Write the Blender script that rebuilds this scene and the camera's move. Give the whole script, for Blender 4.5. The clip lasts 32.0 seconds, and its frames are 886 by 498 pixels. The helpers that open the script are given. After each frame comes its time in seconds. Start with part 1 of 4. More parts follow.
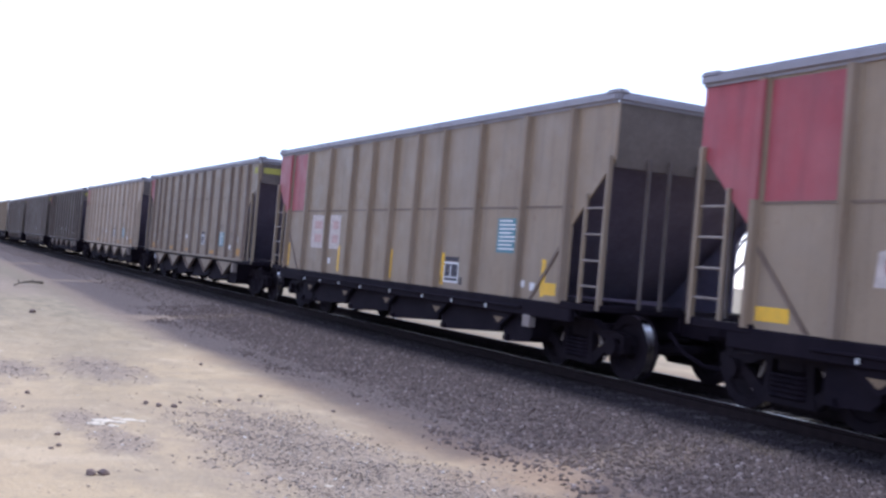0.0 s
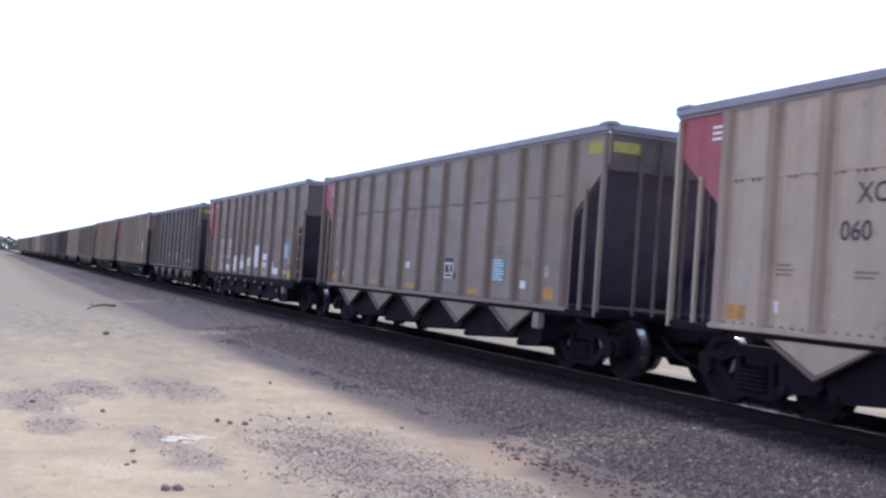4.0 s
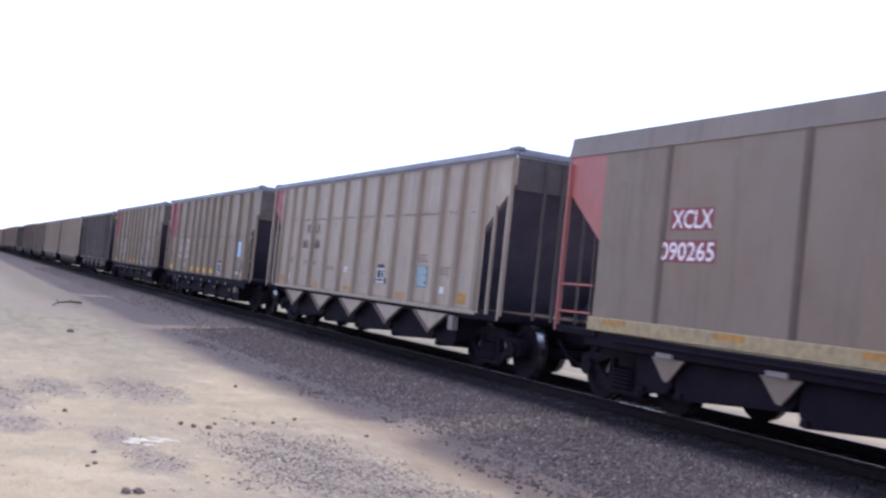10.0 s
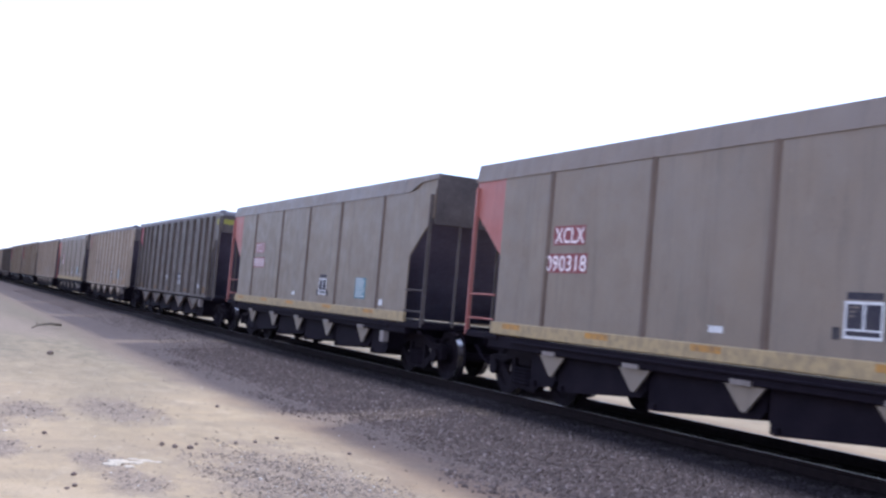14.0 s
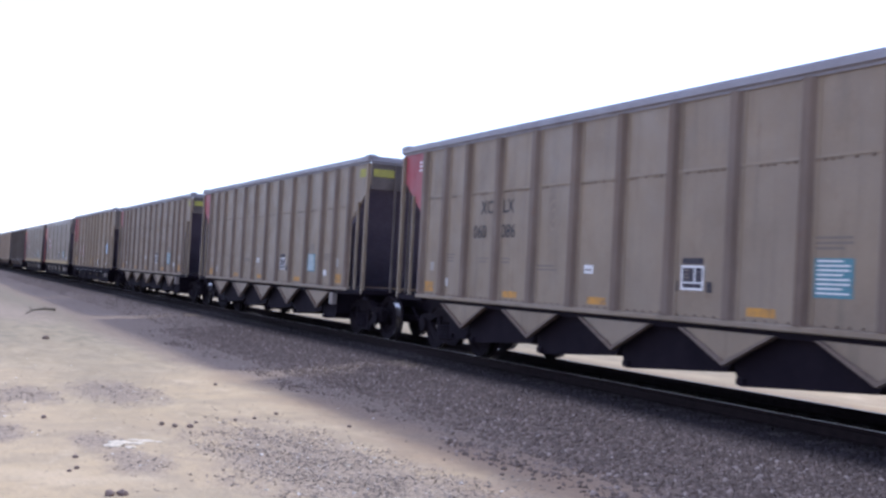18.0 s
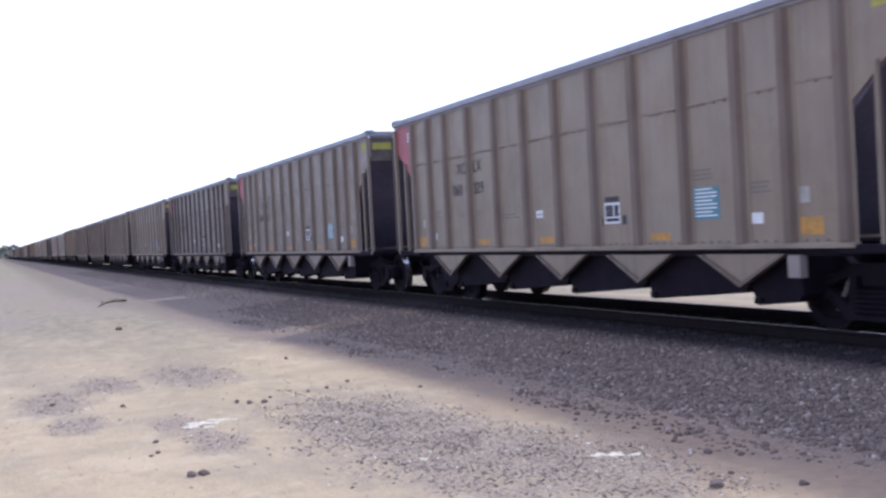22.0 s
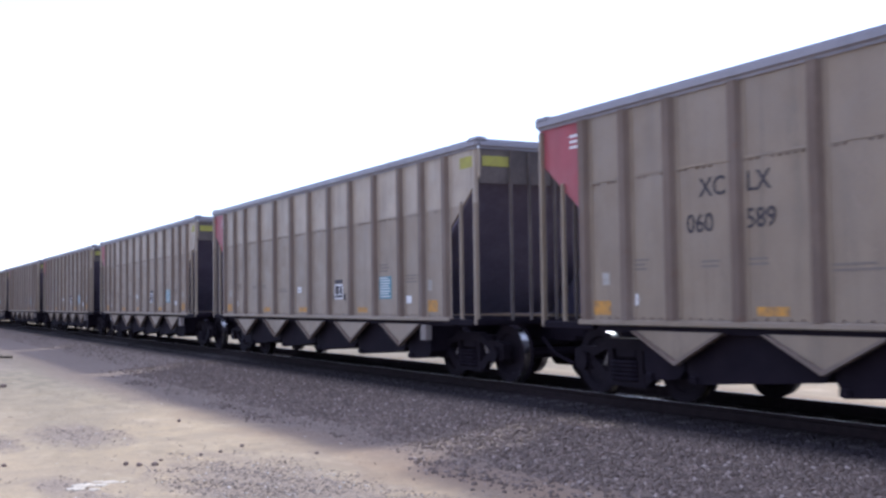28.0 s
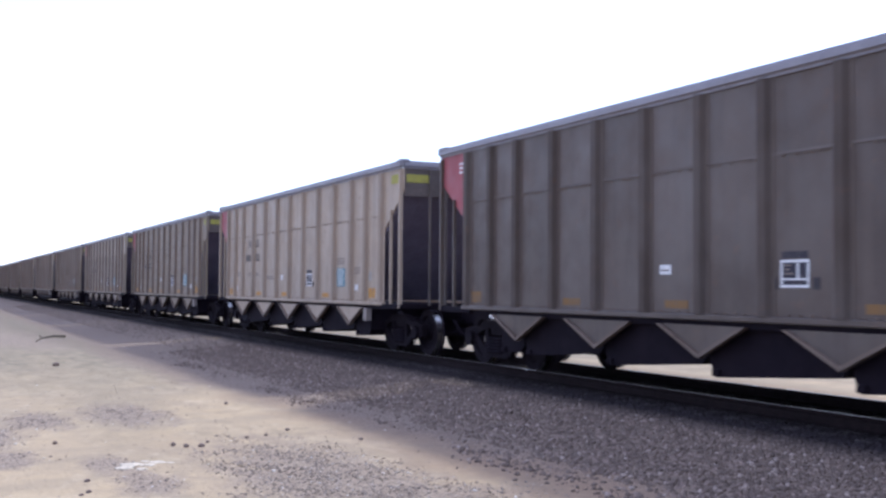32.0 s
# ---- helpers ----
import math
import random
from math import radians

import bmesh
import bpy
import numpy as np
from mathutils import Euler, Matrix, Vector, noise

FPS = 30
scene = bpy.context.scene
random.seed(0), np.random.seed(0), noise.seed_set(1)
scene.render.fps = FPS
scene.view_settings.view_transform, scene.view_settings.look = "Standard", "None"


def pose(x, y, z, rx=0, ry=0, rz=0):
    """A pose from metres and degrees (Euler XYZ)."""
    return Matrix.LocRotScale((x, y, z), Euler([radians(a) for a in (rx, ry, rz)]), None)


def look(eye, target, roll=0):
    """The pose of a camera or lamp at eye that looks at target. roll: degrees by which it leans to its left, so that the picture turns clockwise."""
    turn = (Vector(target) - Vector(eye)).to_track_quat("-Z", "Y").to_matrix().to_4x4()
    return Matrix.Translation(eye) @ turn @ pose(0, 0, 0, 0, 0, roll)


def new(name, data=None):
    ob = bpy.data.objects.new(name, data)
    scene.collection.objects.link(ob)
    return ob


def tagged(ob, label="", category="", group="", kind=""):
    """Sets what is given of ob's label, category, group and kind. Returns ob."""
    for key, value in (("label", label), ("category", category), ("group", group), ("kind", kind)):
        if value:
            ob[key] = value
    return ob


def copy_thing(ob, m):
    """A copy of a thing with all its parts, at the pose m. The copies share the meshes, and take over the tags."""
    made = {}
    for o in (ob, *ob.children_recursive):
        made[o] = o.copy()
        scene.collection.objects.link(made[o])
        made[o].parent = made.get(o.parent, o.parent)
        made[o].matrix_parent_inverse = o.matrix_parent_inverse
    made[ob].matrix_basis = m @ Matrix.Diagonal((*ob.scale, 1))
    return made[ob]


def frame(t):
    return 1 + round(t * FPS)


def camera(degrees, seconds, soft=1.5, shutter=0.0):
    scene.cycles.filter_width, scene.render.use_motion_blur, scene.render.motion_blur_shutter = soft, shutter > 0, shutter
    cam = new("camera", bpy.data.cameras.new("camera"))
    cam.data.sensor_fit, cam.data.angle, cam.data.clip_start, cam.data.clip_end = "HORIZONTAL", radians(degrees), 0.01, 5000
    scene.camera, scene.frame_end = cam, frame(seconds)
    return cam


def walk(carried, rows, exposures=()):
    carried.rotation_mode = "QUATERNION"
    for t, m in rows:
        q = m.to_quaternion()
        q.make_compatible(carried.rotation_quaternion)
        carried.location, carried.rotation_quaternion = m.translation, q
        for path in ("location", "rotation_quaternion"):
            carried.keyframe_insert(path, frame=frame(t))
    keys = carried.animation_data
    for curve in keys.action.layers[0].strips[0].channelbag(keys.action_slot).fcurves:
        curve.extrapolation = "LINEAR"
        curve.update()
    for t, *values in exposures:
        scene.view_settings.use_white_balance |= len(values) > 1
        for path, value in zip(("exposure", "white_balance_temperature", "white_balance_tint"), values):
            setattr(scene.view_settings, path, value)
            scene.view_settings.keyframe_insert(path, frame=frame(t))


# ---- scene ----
import collections

EYE = 1.70          # camera over the sand
RAIL = 0.32         # top of rail over the sand
SIDE = 8.29         # near side of the train
MID = SIDE + 1.60   # centre of the track
PITCH = 16.18       # car length over couplers
HALF = 7.27         # half length of a car's top

# t, sideways, up, yaw to the right, pitch up, lean to the left
CAMERA = [
    (0, -0.003, 0.036, 26.55, 0.76, 4.83), (0.5, -0.005, 0.031, 27.79, 1.1, 5.04), (1, -0.007, 0.025, 27.78, 1.16, 5.81),
    (1.5, -0.01, 0.02, 28.47, 0.47, 6.27), (2, -0.012, 0.015, 28.53, 0.68, 6.06), (2.5, -0.014, 0.01, 27.63, 0.65, 5.84),
    (4.5, -0.023, -0.01, 22.53, 1.7, 3.77), (5, -0.024, -0.007, 23.31, 1.14, 3.8), (5.5, -0.025, -0.005, 23.78, 1.76, 4.64),
    (6, -0.025, -0.003, 24.89, 1.91, 4.62), (6.5, -0.026, 0, 23.44, 1.19, 4.51), (7, -0.027, 0.002, 23.87, 0.98, 4.72),
    (7.5, -0.027, 0.004, 24.46, 1.45, 6.37), (8, -0.028, 0.007, 25.49, 1.82, 5.1), (8.5, -0.029, 0.009, 24.79, 1.62, 5.62),
    (9, -0.029, 0.011, 24.23, 2.32, 5.95), (9.5, -0.03, 0.014, 24.39, 1.81, 5.6), (10, -0.031, 0.016, 24.6, 2.08, 5.92),
    (10.5, -0.028, 0.014, 25.34, 2.03, 5.07), (11, -0.026, 0.013, 24.99, 2.05, 5.45), (11.5, -0.023, 0.011, 25.19, 1.9, 6.13),
    (12, -0.02, 0.009, 24.75, 2.37, 6.22), (12.5, -0.017, 0.007, 25.15, 2.03, 6.28), (13, -0.015, 0.006, 23.76, 2.25, 6.39),
    (13.5, -0.012, 0.004, 25.69, 2.29, 5.26), (14, -0.009, 0.002, 25.46, 3.07, 5.05), (14.5, -0.007, 0, 26.57, 2.92, 5.03),
    (15, -0.004, -0.001, 26.37, 2.45, 4.63), (15.5, -0.006, -0.002, 26.64, 2.56, 3.81), (17.5, -0.014, -0.004, 25.61, 1.04, 4.36),
    (18, -0.016, -0.005, 26.01, 1.54, 2.96), (18.5, -0.018, -0.005, 27.65, -0.06, 4.14), (19, -0.02, -0.006, 26.41, 1.64, 2.52),
    (19.5, -0.037, -0.012, 18.44, 2.79, 0.61), (19.7, -0.044, -0.015, 17.85, 1.6, 1.2), (20, -0.054, -0.018, 18.98, 0.16, 0.5),
    (20.5, -0.045, -0.016, 23.619, -1.817, -2.047), (21, 0.003, -0.015, 24.46, -0.089, -0.246), (21.5, 0.03, -0.02, 23.93, -1.66, -1.95),
    (22, 0.054, -0.004, 22.822, -0.857, -3.03), (22.5, 0.058, -0.001, 25.251, -0.836, -0.368), (23, 0.057, -0.001, 26.805, 1.856, 1.293),
    (23.5, 0.053, -0.002, 29.142, 1.428, 1.038), (24, 0.051, 0.008, 29.727, 1.919, 0.402), (24.5, 0.077, -0.015, 29.04, 1.68, 0.36),
    (24.8, 0.072, -0.017, 29.27, 2.06, 0.46), (25, 0.069, -0.018, 29.41, 1.89, 0.42), (25.5, 0.061, -0.021, 28.33, 1.72, 0.04),
    (27.5, 0.029, -0.034, 27.83, 2.78, -0.33), (28, 0.02, -0.037, 28.17, 2.7, -0.8), (28.5, 0.021, -0.036, 29.4, 2.3, -0.16),
    (29, 0.023, -0.035, 28.98, 2.15, -0.27), (29.5, 0.024, -0.034, 28.11, 2.49, 0.7), (30, 0.025, -0.034, 27.14, 2.5, 0.43),
    (30.5, 0.026, -0.033, 26.84, 2.27, 0.66), (31, 0.027, -0.032, 26.85, 1.86, 0.06), (31.5, 0.028, -0.031, 26.16, 2.07, 0.41),
    (32, 0.029, -0.03, 25.61, 2.09, 0.38),
]
# t, way of the train's first numbered car along the track
TRAIN = [
    (0, 19.06), (1, 35.75), (2, 52.17), (4.5, 93.99), (6, 118.71), (9, 168.28), (10, 184.75),
    (11, 201.32), (12, 218.02), (13, 235.1), (15, 268.65), (15.5, 277.12), (19, 336.17),
    (19.7, 347.83), (20, 352.9), (21, 369.96), (22, 387.04), (23, 404.76), (24, 422.06),
    (24.8, 435.74), (28, 490.81), (29, 508.13), (30, 525.51), (31, 542.87), (32, 560.36),
]

cam = camera(44.85, 32.0, soft=2.65, shutter=0.1)
cam_rows = []
for t, dx, dz, yaw, pitch, lean in CAMERA:
    eye = Vector((dx, 0, EYE + dz))
    yw, pt = radians(yaw), radians(pitch)
    cam_rows.append((t, look(eye, eye + Vector((math.sin(yw) * math.cos(pt), math.cos(yw) * math.cos(pt), math.sin(pt))), lean)))
walk(cam, cam_rows, exposures=[(0, 0.65, 5040, 21), (32, 0.65, 5040, 21)])

# ---- letter shapes, made while the scene is still empty ----
def letters(text, weight):
    cu = bpy.data.curves.new("lettering", "FONT")
    cu.body, cu.size, cu.resolution_u, cu.offset = text, 1.0, 3, weight
    ob = new("lettering", cu)
    bpy.context.view_layer.update()
    me = bpy.data.meshes.new_from_object(ob.evaluated_get(bpy.context.evaluated_depsgraph_get()))
    bpy.data.objects.remove(ob)
    return me


NUMBERS = "719 587 119 686 802 086 563 598 525 029 747 034 681 061 589 565 675 762 091 040 140 100 130 090265 090300 090318"
LETTERS = {(w, False): letters(w, 0.012) for w in ["XC", "LX", "XCLX", "060", "090", "ROTARY", "END", "LD LMT", "LT WT"] + NUMBERS.split()}

# ---- sky and sun ----
SUN_AZ, SUN_EL = 50.0, 40.5
world = bpy.data.worlds.new("hazy_sky")
scene.world = world
world.use_nodes = True
wn = world.node_tree
sky = wn.nodes.new("ShaderNodeTexSky")
sky.sky_type = "NISHITA"
sky.sun_disc = False
sky.sun_elevation, sky.sun_rotation = radians(SUN_EL), radians(SUN_AZ)
sky.dust_density, sky.air_density, sky.ozone_density, sky.altitude = 0.6, 1.0, 1.0, 0
haze = wn.nodes.new("ShaderNodeMix")    # thin white haze over the whole sky
haze.data_type = "RGBA"
haze.inputs[0].default_value = 0.5
haze.inputs[7].default_value = (6.45, 6.2, 6.15, 1)
wn.links.new(sky.outputs[0], haze.inputs[6])
wn.links.new(haze.outputs[2], wn.nodes["Background"].inputs[0])
wn.nodes["Background"].inputs[1].default_value = 0.15
sun = new("sun", bpy.data.lights.new("sun", "SUN"))
sun.data.energy, sun.data.angle, sun.data.color = 2.0, radians(4.0), (1.0, 0.91, 0.635)
sd = Vector((math.sin(radians(SUN_AZ)) * math.cos(radians(SUN_EL)), math.cos(radians(SUN_AZ)) * math.cos(radians(SUN_EL)), math.sin(radians(SUN_EL))))
sun.matrix_world = look(sd * 100, (0, 0, 0))


# ---- materials ----
def material(name, rough=0.7, metal=0.0):
    m = bpy.data.materials.new(name)
    m.use_nodes = True
    b = m.node_tree.nodes["Principled BSDF"]
    b.inputs["Roughness"].default_value, b.inputs["Metallic"].default_value = rough, metal
    b.inputs["Specular IOR Level"].default_value = 0.3
    return m, m.node_tree, b


def node(tr, kind, **kw):
    n = tr.nodes.new(kind)
    for k, v in kw.items():
        n.inputs[k.replace("_", " ")].default_value = v
    return n


def coords(tr, scale=(1, 1, 1), shift=True, where="Object"):
    """Coordinates of the object (or the world), scaled and, if asked, shifted for each object."""
    mp = tr.nodes.new("ShaderNodeMapping")
    mp.inputs["Scale"].default_value = scale
    if where == "World":
        tr.links.new(tr.nodes.new("ShaderNodeNewGeometry").outputs["Position"], mp.inputs["Vector"])
        return mp.outputs[0]
    tr.links.new(tr.nodes.new("ShaderNodeTexCoord").outputs["Object"], mp.inputs["Vector"])
    if shift:
        info = tr.nodes.new("ShaderNodeObjectInfo")
        mul = tr.nodes.new("ShaderNodeMath")
        mul.operation = "MULTIPLY"
        mul.inputs[1].default_value = 37.0
        tr.links.new(info.outputs["Random"], mul.inputs[0])
        tr.links.new(mul.outputs[0], mp.inputs["Location"])
    return mp.outputs[0]


def tex(tr, vec, scale, detail=4.0, rough=0.6):
    n = node(tr, "ShaderNodeTexNoise", Scale=scale, Detail=detail, Roughness=rough)
    tr.links.new(vec, n.inputs["Vector"])
    return n.outputs["Fac"]


def remap(tr, val, a, b, lo=0.0, hi=1.0):
    n = tr.nodes.new("ShaderNodeMapRange")
    for i, v in enumerate((a, b, lo, hi)):
        n.inputs[i + 1].default_value = v
    tr.links.new(val, n.inputs[0])
    return n.outputs[0]


def blend(tr, fac, a, b, mode="MIX"):
    n = tr.nodes.new("ShaderNodeMix")
    n.data_type, n.blend_type = "RGBA", mode
    for sock, v in ((n.inputs[0], fac), (n.inputs[6], a), (n.inputs[7], b)):
        if isinstance(v, (int, float)):
            sock.default_value = v
        elif isinstance(v, tuple):
            sock.default_value = (*v[:3], 1)
        else:
            tr.links.new(v, sock)
    return n.outputs[2]


def bump(tr, b, val, strength=0.3, dist=0.01):
    n = node(tr, "ShaderNodeBump", Strength=strength, Distance=dist)
    tr.links.new(val, n.inputs["Height"])
    tr.links.new(n.outputs[0], b.inputs["Normal"])


def grainy(name, a, b_col, scale=8.0, rough=0.8, metal=0.0, relief=0.3, dist=0.01, stretch=(1, 1, 1), where="Object"):
    """Two tones mixed by coarse and fine noise, with relief."""
    m, tr, b = material(name, rough, metal)
    v = coords(tr, stretch, where == "Object", where)
    coarse, fine = tex(tr, v, scale), tex(tr, v, scale * 9, 3)
    c = blend(tr, remap(tr, coarse, 0.3, 0.7), a, b_col)
    c = blend(tr, remap(tr, fine, 0.3, 0.75, 0.0, 0.35), c, tuple(0.55 * k for k in a))
    tr.links.new(c, b.inputs["Base Color"])
    bump(tr, b, fine, relief, dist)
    return m


def paint(name, base, dirt, rust=0.25, band=None, gloss=0.5):
    """Weathered car paint: vertical streaks, rust blooms, fine grime; band: another paint above a height."""
    m, tr, b = material(name, 0.62)
    b.inputs["Specular IOR Level"].default_value = gloss
    v = coords(tr)
    st = coords(tr, (1.0, 3.0, 0.22))
    obj = coords(tr, shift=False)
    c = base
    if band:
        sep = tr.nodes.new("ShaderNodeSeparateXYZ")
        tr.links.new(obj, sep.inputs[0])
        c = blend(tr, remap(tr, sep.outputs[2], 2.83, 2.85), base, band)
    c = blend(tr, remap(tr, tex(tr, v, 0.9, 5), 0.35, 0.7, 0.0, 0.55), c, dirt)
    c = blend(tr, remap(tr, tex(tr, st, 1.5, 5), 0.5, 0.75, 0.0, 0.5), c, tuple(0.62 * k for k in dirt))
    c = blend(tr, remap(tr, tex(tr, coords(tr, (1.0, 1.0, 0.6)), 2.6, 6, 0.7), 0.55, 0.7, 0.0, 0.4), c, tuple(1.2 * k for k in base))
    c = blend(tr, remap(tr, tex(tr, v, 5.0, 6), 0.6, 0.74, 0.0, rust), c, (0.16, 0.075, 0.035))
    c = blend(tr, remap(tr, tex(tr, coords(tr, (1.0, 0.9, 1.1)), 0.42, 4, 0.55), 0.42, 0.68, 0.0, 0.38), c, tuple(0.5 * k + 0.5 * j for k, j in zip(base, (0.30, 0.265, 0.24))))
    c = blend(tr, remap(tr, tex(tr, coords(tr, (1.0, 1.0, 0.45)), 11.0, 4, 0.7), 0.66, 0.74, 0.0, 0.35), c, tuple(min(0.7, 1.6 * k) for k in base))
    fine = tex(tr, v, 45.0, 3)
    c = blend(tr, remap(tr, fine, 0.35, 0.7, 0.0, 0.16), c, tuple(1.35 * k for k in base))
    tr.links.new(c, b.inputs["Base Color"])
    tr.links.new(remap(tr, tex(tr, v, 3.0), 0.3, 0.7, 0.36, 0.62), b.inputs["Roughness"])
    bump(tr, b, tex(tr, v, 2.2, 3), 0.25, 0.02)
    return m


def sticker(name, col, rough=0.6, grime=0.35):
    m, tr, b = material(name, rough)
    c = blend(tr, remap(tr, tex(tr, coords(tr), 9.0, 5), 0.4, 0.75, 0.0, grime), col, (0.13, 0.11, 0.09))
    tr.links.new(c, b.inputs["Base Color"])
    return m


TAN = paint("tan_paint", (0.262, 0.197, 0.130), (0.144, 0.106, 0.074))
TAN_PALE = paint("pale_tan_paint", (0.44, 0.338, 0.240), (0.27, 0.202, 0.143), 0.5)
TAN_BAND = paint("two_tone_tan_paint", (0.30, 0.232, 0.163), (0.19, 0.145, 0.106), 0.2, (0.45, 0.365, 0.27))
BAND_DARK = paint("dim_two_tone_paint", (0.20, 0.151, 0.117), (0.125, 0.094, 0.076), 0.3, (0.265, 0.208, 0.167))
GREY_TAN = paint("grey_tan_paint", (0.232, 0.176, 0.126), (0.138, 0.104, 0.079))
DARK = paint("dark_grey_paint", (0.116, 0.087, 0.068), (0.066, 0.050, 0.042), 0.35)
DARK_BROWN = paint("soot_brown_paint", (0.098, 0.069, 0.052), (0.056, 0.040, 0.032), 0.4)
SMOOTH_BROWN = paint("dull_brown_paint", (0.235, 0.166, 0.108), (0.155, 0.11, 0.075), 0.35)
BROWN = paint("olive_brown_paint", (0.283, 0.208, 0.132), (0.168, 0.122, 0.081), 0.45)
BROWN_DARK = paint("dim_brown_paint", (0.198, 0.144, 0.098), (0.115, 0.083, 0.060), 0.45)
SMOOTH = paint("dull_tan_paint", (0.246, 0.189, 0.133), (0.16, 0.123, 0.09), 0.25)
RED = paint("faded_red_paint", (0.33, 0.056, 0.068), (0.20, 0.040, 0.05), 0.12)
SALMON = paint("salmon_red_paint", (0.43, 0.135, 0.105), (0.28, 0.09, 0.075), 0.15)
# lip colour holds a bluish sky sheen
CHORD = paint("sky_tinted_lip_steel", (0.27, 0.252, 0.275), (0.185, 0.172, 0.19), 0.12)
# rib faces: darker copies of the body paints, shading in the colour
RIB = paint("dirty_shaded_rib_face", (0.18, 0.132, 0.10), (0.108, 0.078, 0.062), 0.4, gloss=0.12)
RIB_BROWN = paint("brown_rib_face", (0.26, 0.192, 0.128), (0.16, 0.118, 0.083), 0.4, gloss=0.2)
RIB_PALE = paint("shaded_pale_rib_face", (0.33, 0.248, 0.178), (0.205, 0.152, 0.11), 0.35, gloss=0.2)
RIB_DARK = paint("shaded_dark_rib_face", (0.085, 0.063, 0.050), (0.052, 0.039, 0.033), 0.4, gloss=0.12)
POST = paint("post_paint", (0.26, 0.21, 0.18), (0.14, 0.115, 0.103), 0.4)
# end steel darker than the sides: shade of the end faces in its colour
END_BROWN = grainy("shaded_brown_end_steel", (0.108, 0.087, 0.072), (0.178, 0.142, 0.115), 1.6, 0.8)
END_SHADE = grainy("shaded_end_steel", (0.10, 0.083, 0.076), (0.175, 0.143, 0.125), 1.6, 0.8)
# slope sheets: veiling lens glare painted in as a lifted blue-violet
SLOPE = grainy("glare_tinted_sheet", (0.115, 0.102, 0.158), (0.17, 0.15, 0.215), 1.4, 0.7)
# underframe and trucks: under-car shade and violet lens glare put into the colour
UNDER = grainy("shade_tinted_underframe_steel", (0.010, 0.007, 0.012), (0.018, 0.0125, 0.018), 3.0, 0.75)
TRUCK = grainy("shade_tinted_cast_steel", (0.0125, 0.009, 0.0135), (0.021, 0.015, 0.019), 5.0, 0.75)
TREAD, _t, _b = material("polished_tread_steel", 0.24, 1.0)
_b.inputs["Base Color"].default_value = (0.5, 0.49, 0.48, 1)
RAILHEAD = grainy("rail_head_steel", (0.42, 0.40, 0.39), (0.26, 0.245, 0.24), 6.0, 0.34, 1.0, 0.05)
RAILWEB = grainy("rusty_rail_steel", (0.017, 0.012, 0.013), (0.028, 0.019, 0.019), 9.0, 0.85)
for _m in (END_SHADE, UNDER, TRUCK, RAILWEB):
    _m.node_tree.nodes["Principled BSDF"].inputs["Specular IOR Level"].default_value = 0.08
TIE = grainy("tarred_wood", (0.05, 0.04, 0.035), (0.095, 0.08, 0.07), 4.0, 0.9, stretch=(0.4, 4, 4))
NUMBER_WHITE = sticker("grimy_white_panel", (0.58, 0.50, 0.45), 0.6, 0.45)
WHITE = sticker("white_paint", (0.78, 0.76, 0.74), 0.55, 0.2)
BLACK = sticker("black_paint", (0.035, 0.030, 0.045))
STENCIL = sticker("black_stencil", (0.045, 0.038, 0.044))
FADED = sticker("faded_label", (0.42, 0.38, 0.33), 0.6, 0.4)
GHOST = sticker("ghost_of_paint", (0.285, 0.222, 0.165), 0.7, 0.3)
FAINT = sticker("worn_stencil", (0.195, 0.158, 0.13), 0.6, 0.5)
REDTXT = sticker("red_stencil", (0.30, 0.03, 0.05))
GROUND_RED = sticker("worn_red_ground", (0.27, 0.065, 0.07), 0.6, 0.4)
PINKTXT = sticker("pale_stencil", (0.92, 0.80, 0.78), 0.5, 0.0)
FADED_PINK = sticker("faded_pink_paint", (0.55, 0.36, 0.32), 0.6, 0.5)
BLUE = sticker("blue_card", (0.10, 0.235, 0.28), 0.5, 0.4)
ICE = sticker("pale_blue_card", (0.52, 0.66, 0.82), 0.5, 0.1)
YELLOW = sticker("yellow_reflector", (0.78, 0.46, 0.03), 0.4, 0.25)
GRIMY_ORANGE = sticker("sooted_orange_reflector", (0.22, 0.12, 0.04), 0.6, 0.7)
ORANGE = sticker("orange_reflector", (0.54, 0.27, 0.045), 0.5, 0.8)
LIME = sticker("yellow_green_paint", (0.38, 0.35, 0.06), 0.6, 0.4)
DULL_OCHRE = sticker("grimy_ochre_paint", (0.22, 0.15, 0.085), 0.7, 0.5)
OCHRE = sticker("ochre_paint", (0.46, 0.34, 0.17), 0.6, 0.6)


# ---- mesh helpers ----
def mesh_of(bm, name, mat):
    bmesh.ops.recalc_face_normals(bm, faces=bm.faces)
    me = bpy.data.meshes.new(name)
    bm.to_mesh(me)
    bm.free()
    me.materials.append(mat)
    return me


def part(name, bm, mat, parent, label=""):
    ob = new(name, bm if isinstance(bm, bpy.types.Mesh) else mesh_of(bm, name, mat))
    ob.parent = parent
    return tagged(ob, label)


def box(x0, x1, y0, y1, z0, z1, bevel=0.0, bm=None, segs=1):
    b = bm or bmesh.new()
    r = bmesh.ops.create_cube(b, size=1, matrix=Matrix.LocRotScale(((x0 + x1) / 2, (y0 + y1) / 2, (z0 + z1) / 2), None, (abs(x1 - x0), abs(y1 - y0), abs(z1 - z0))))
    if bevel:
        es = list({e for v in r["verts"] for e in v.link_edges})
        bmesh.ops.bevel(b, geom=es, offset=bevel, segments=segs, affect="EDGES")
    return b


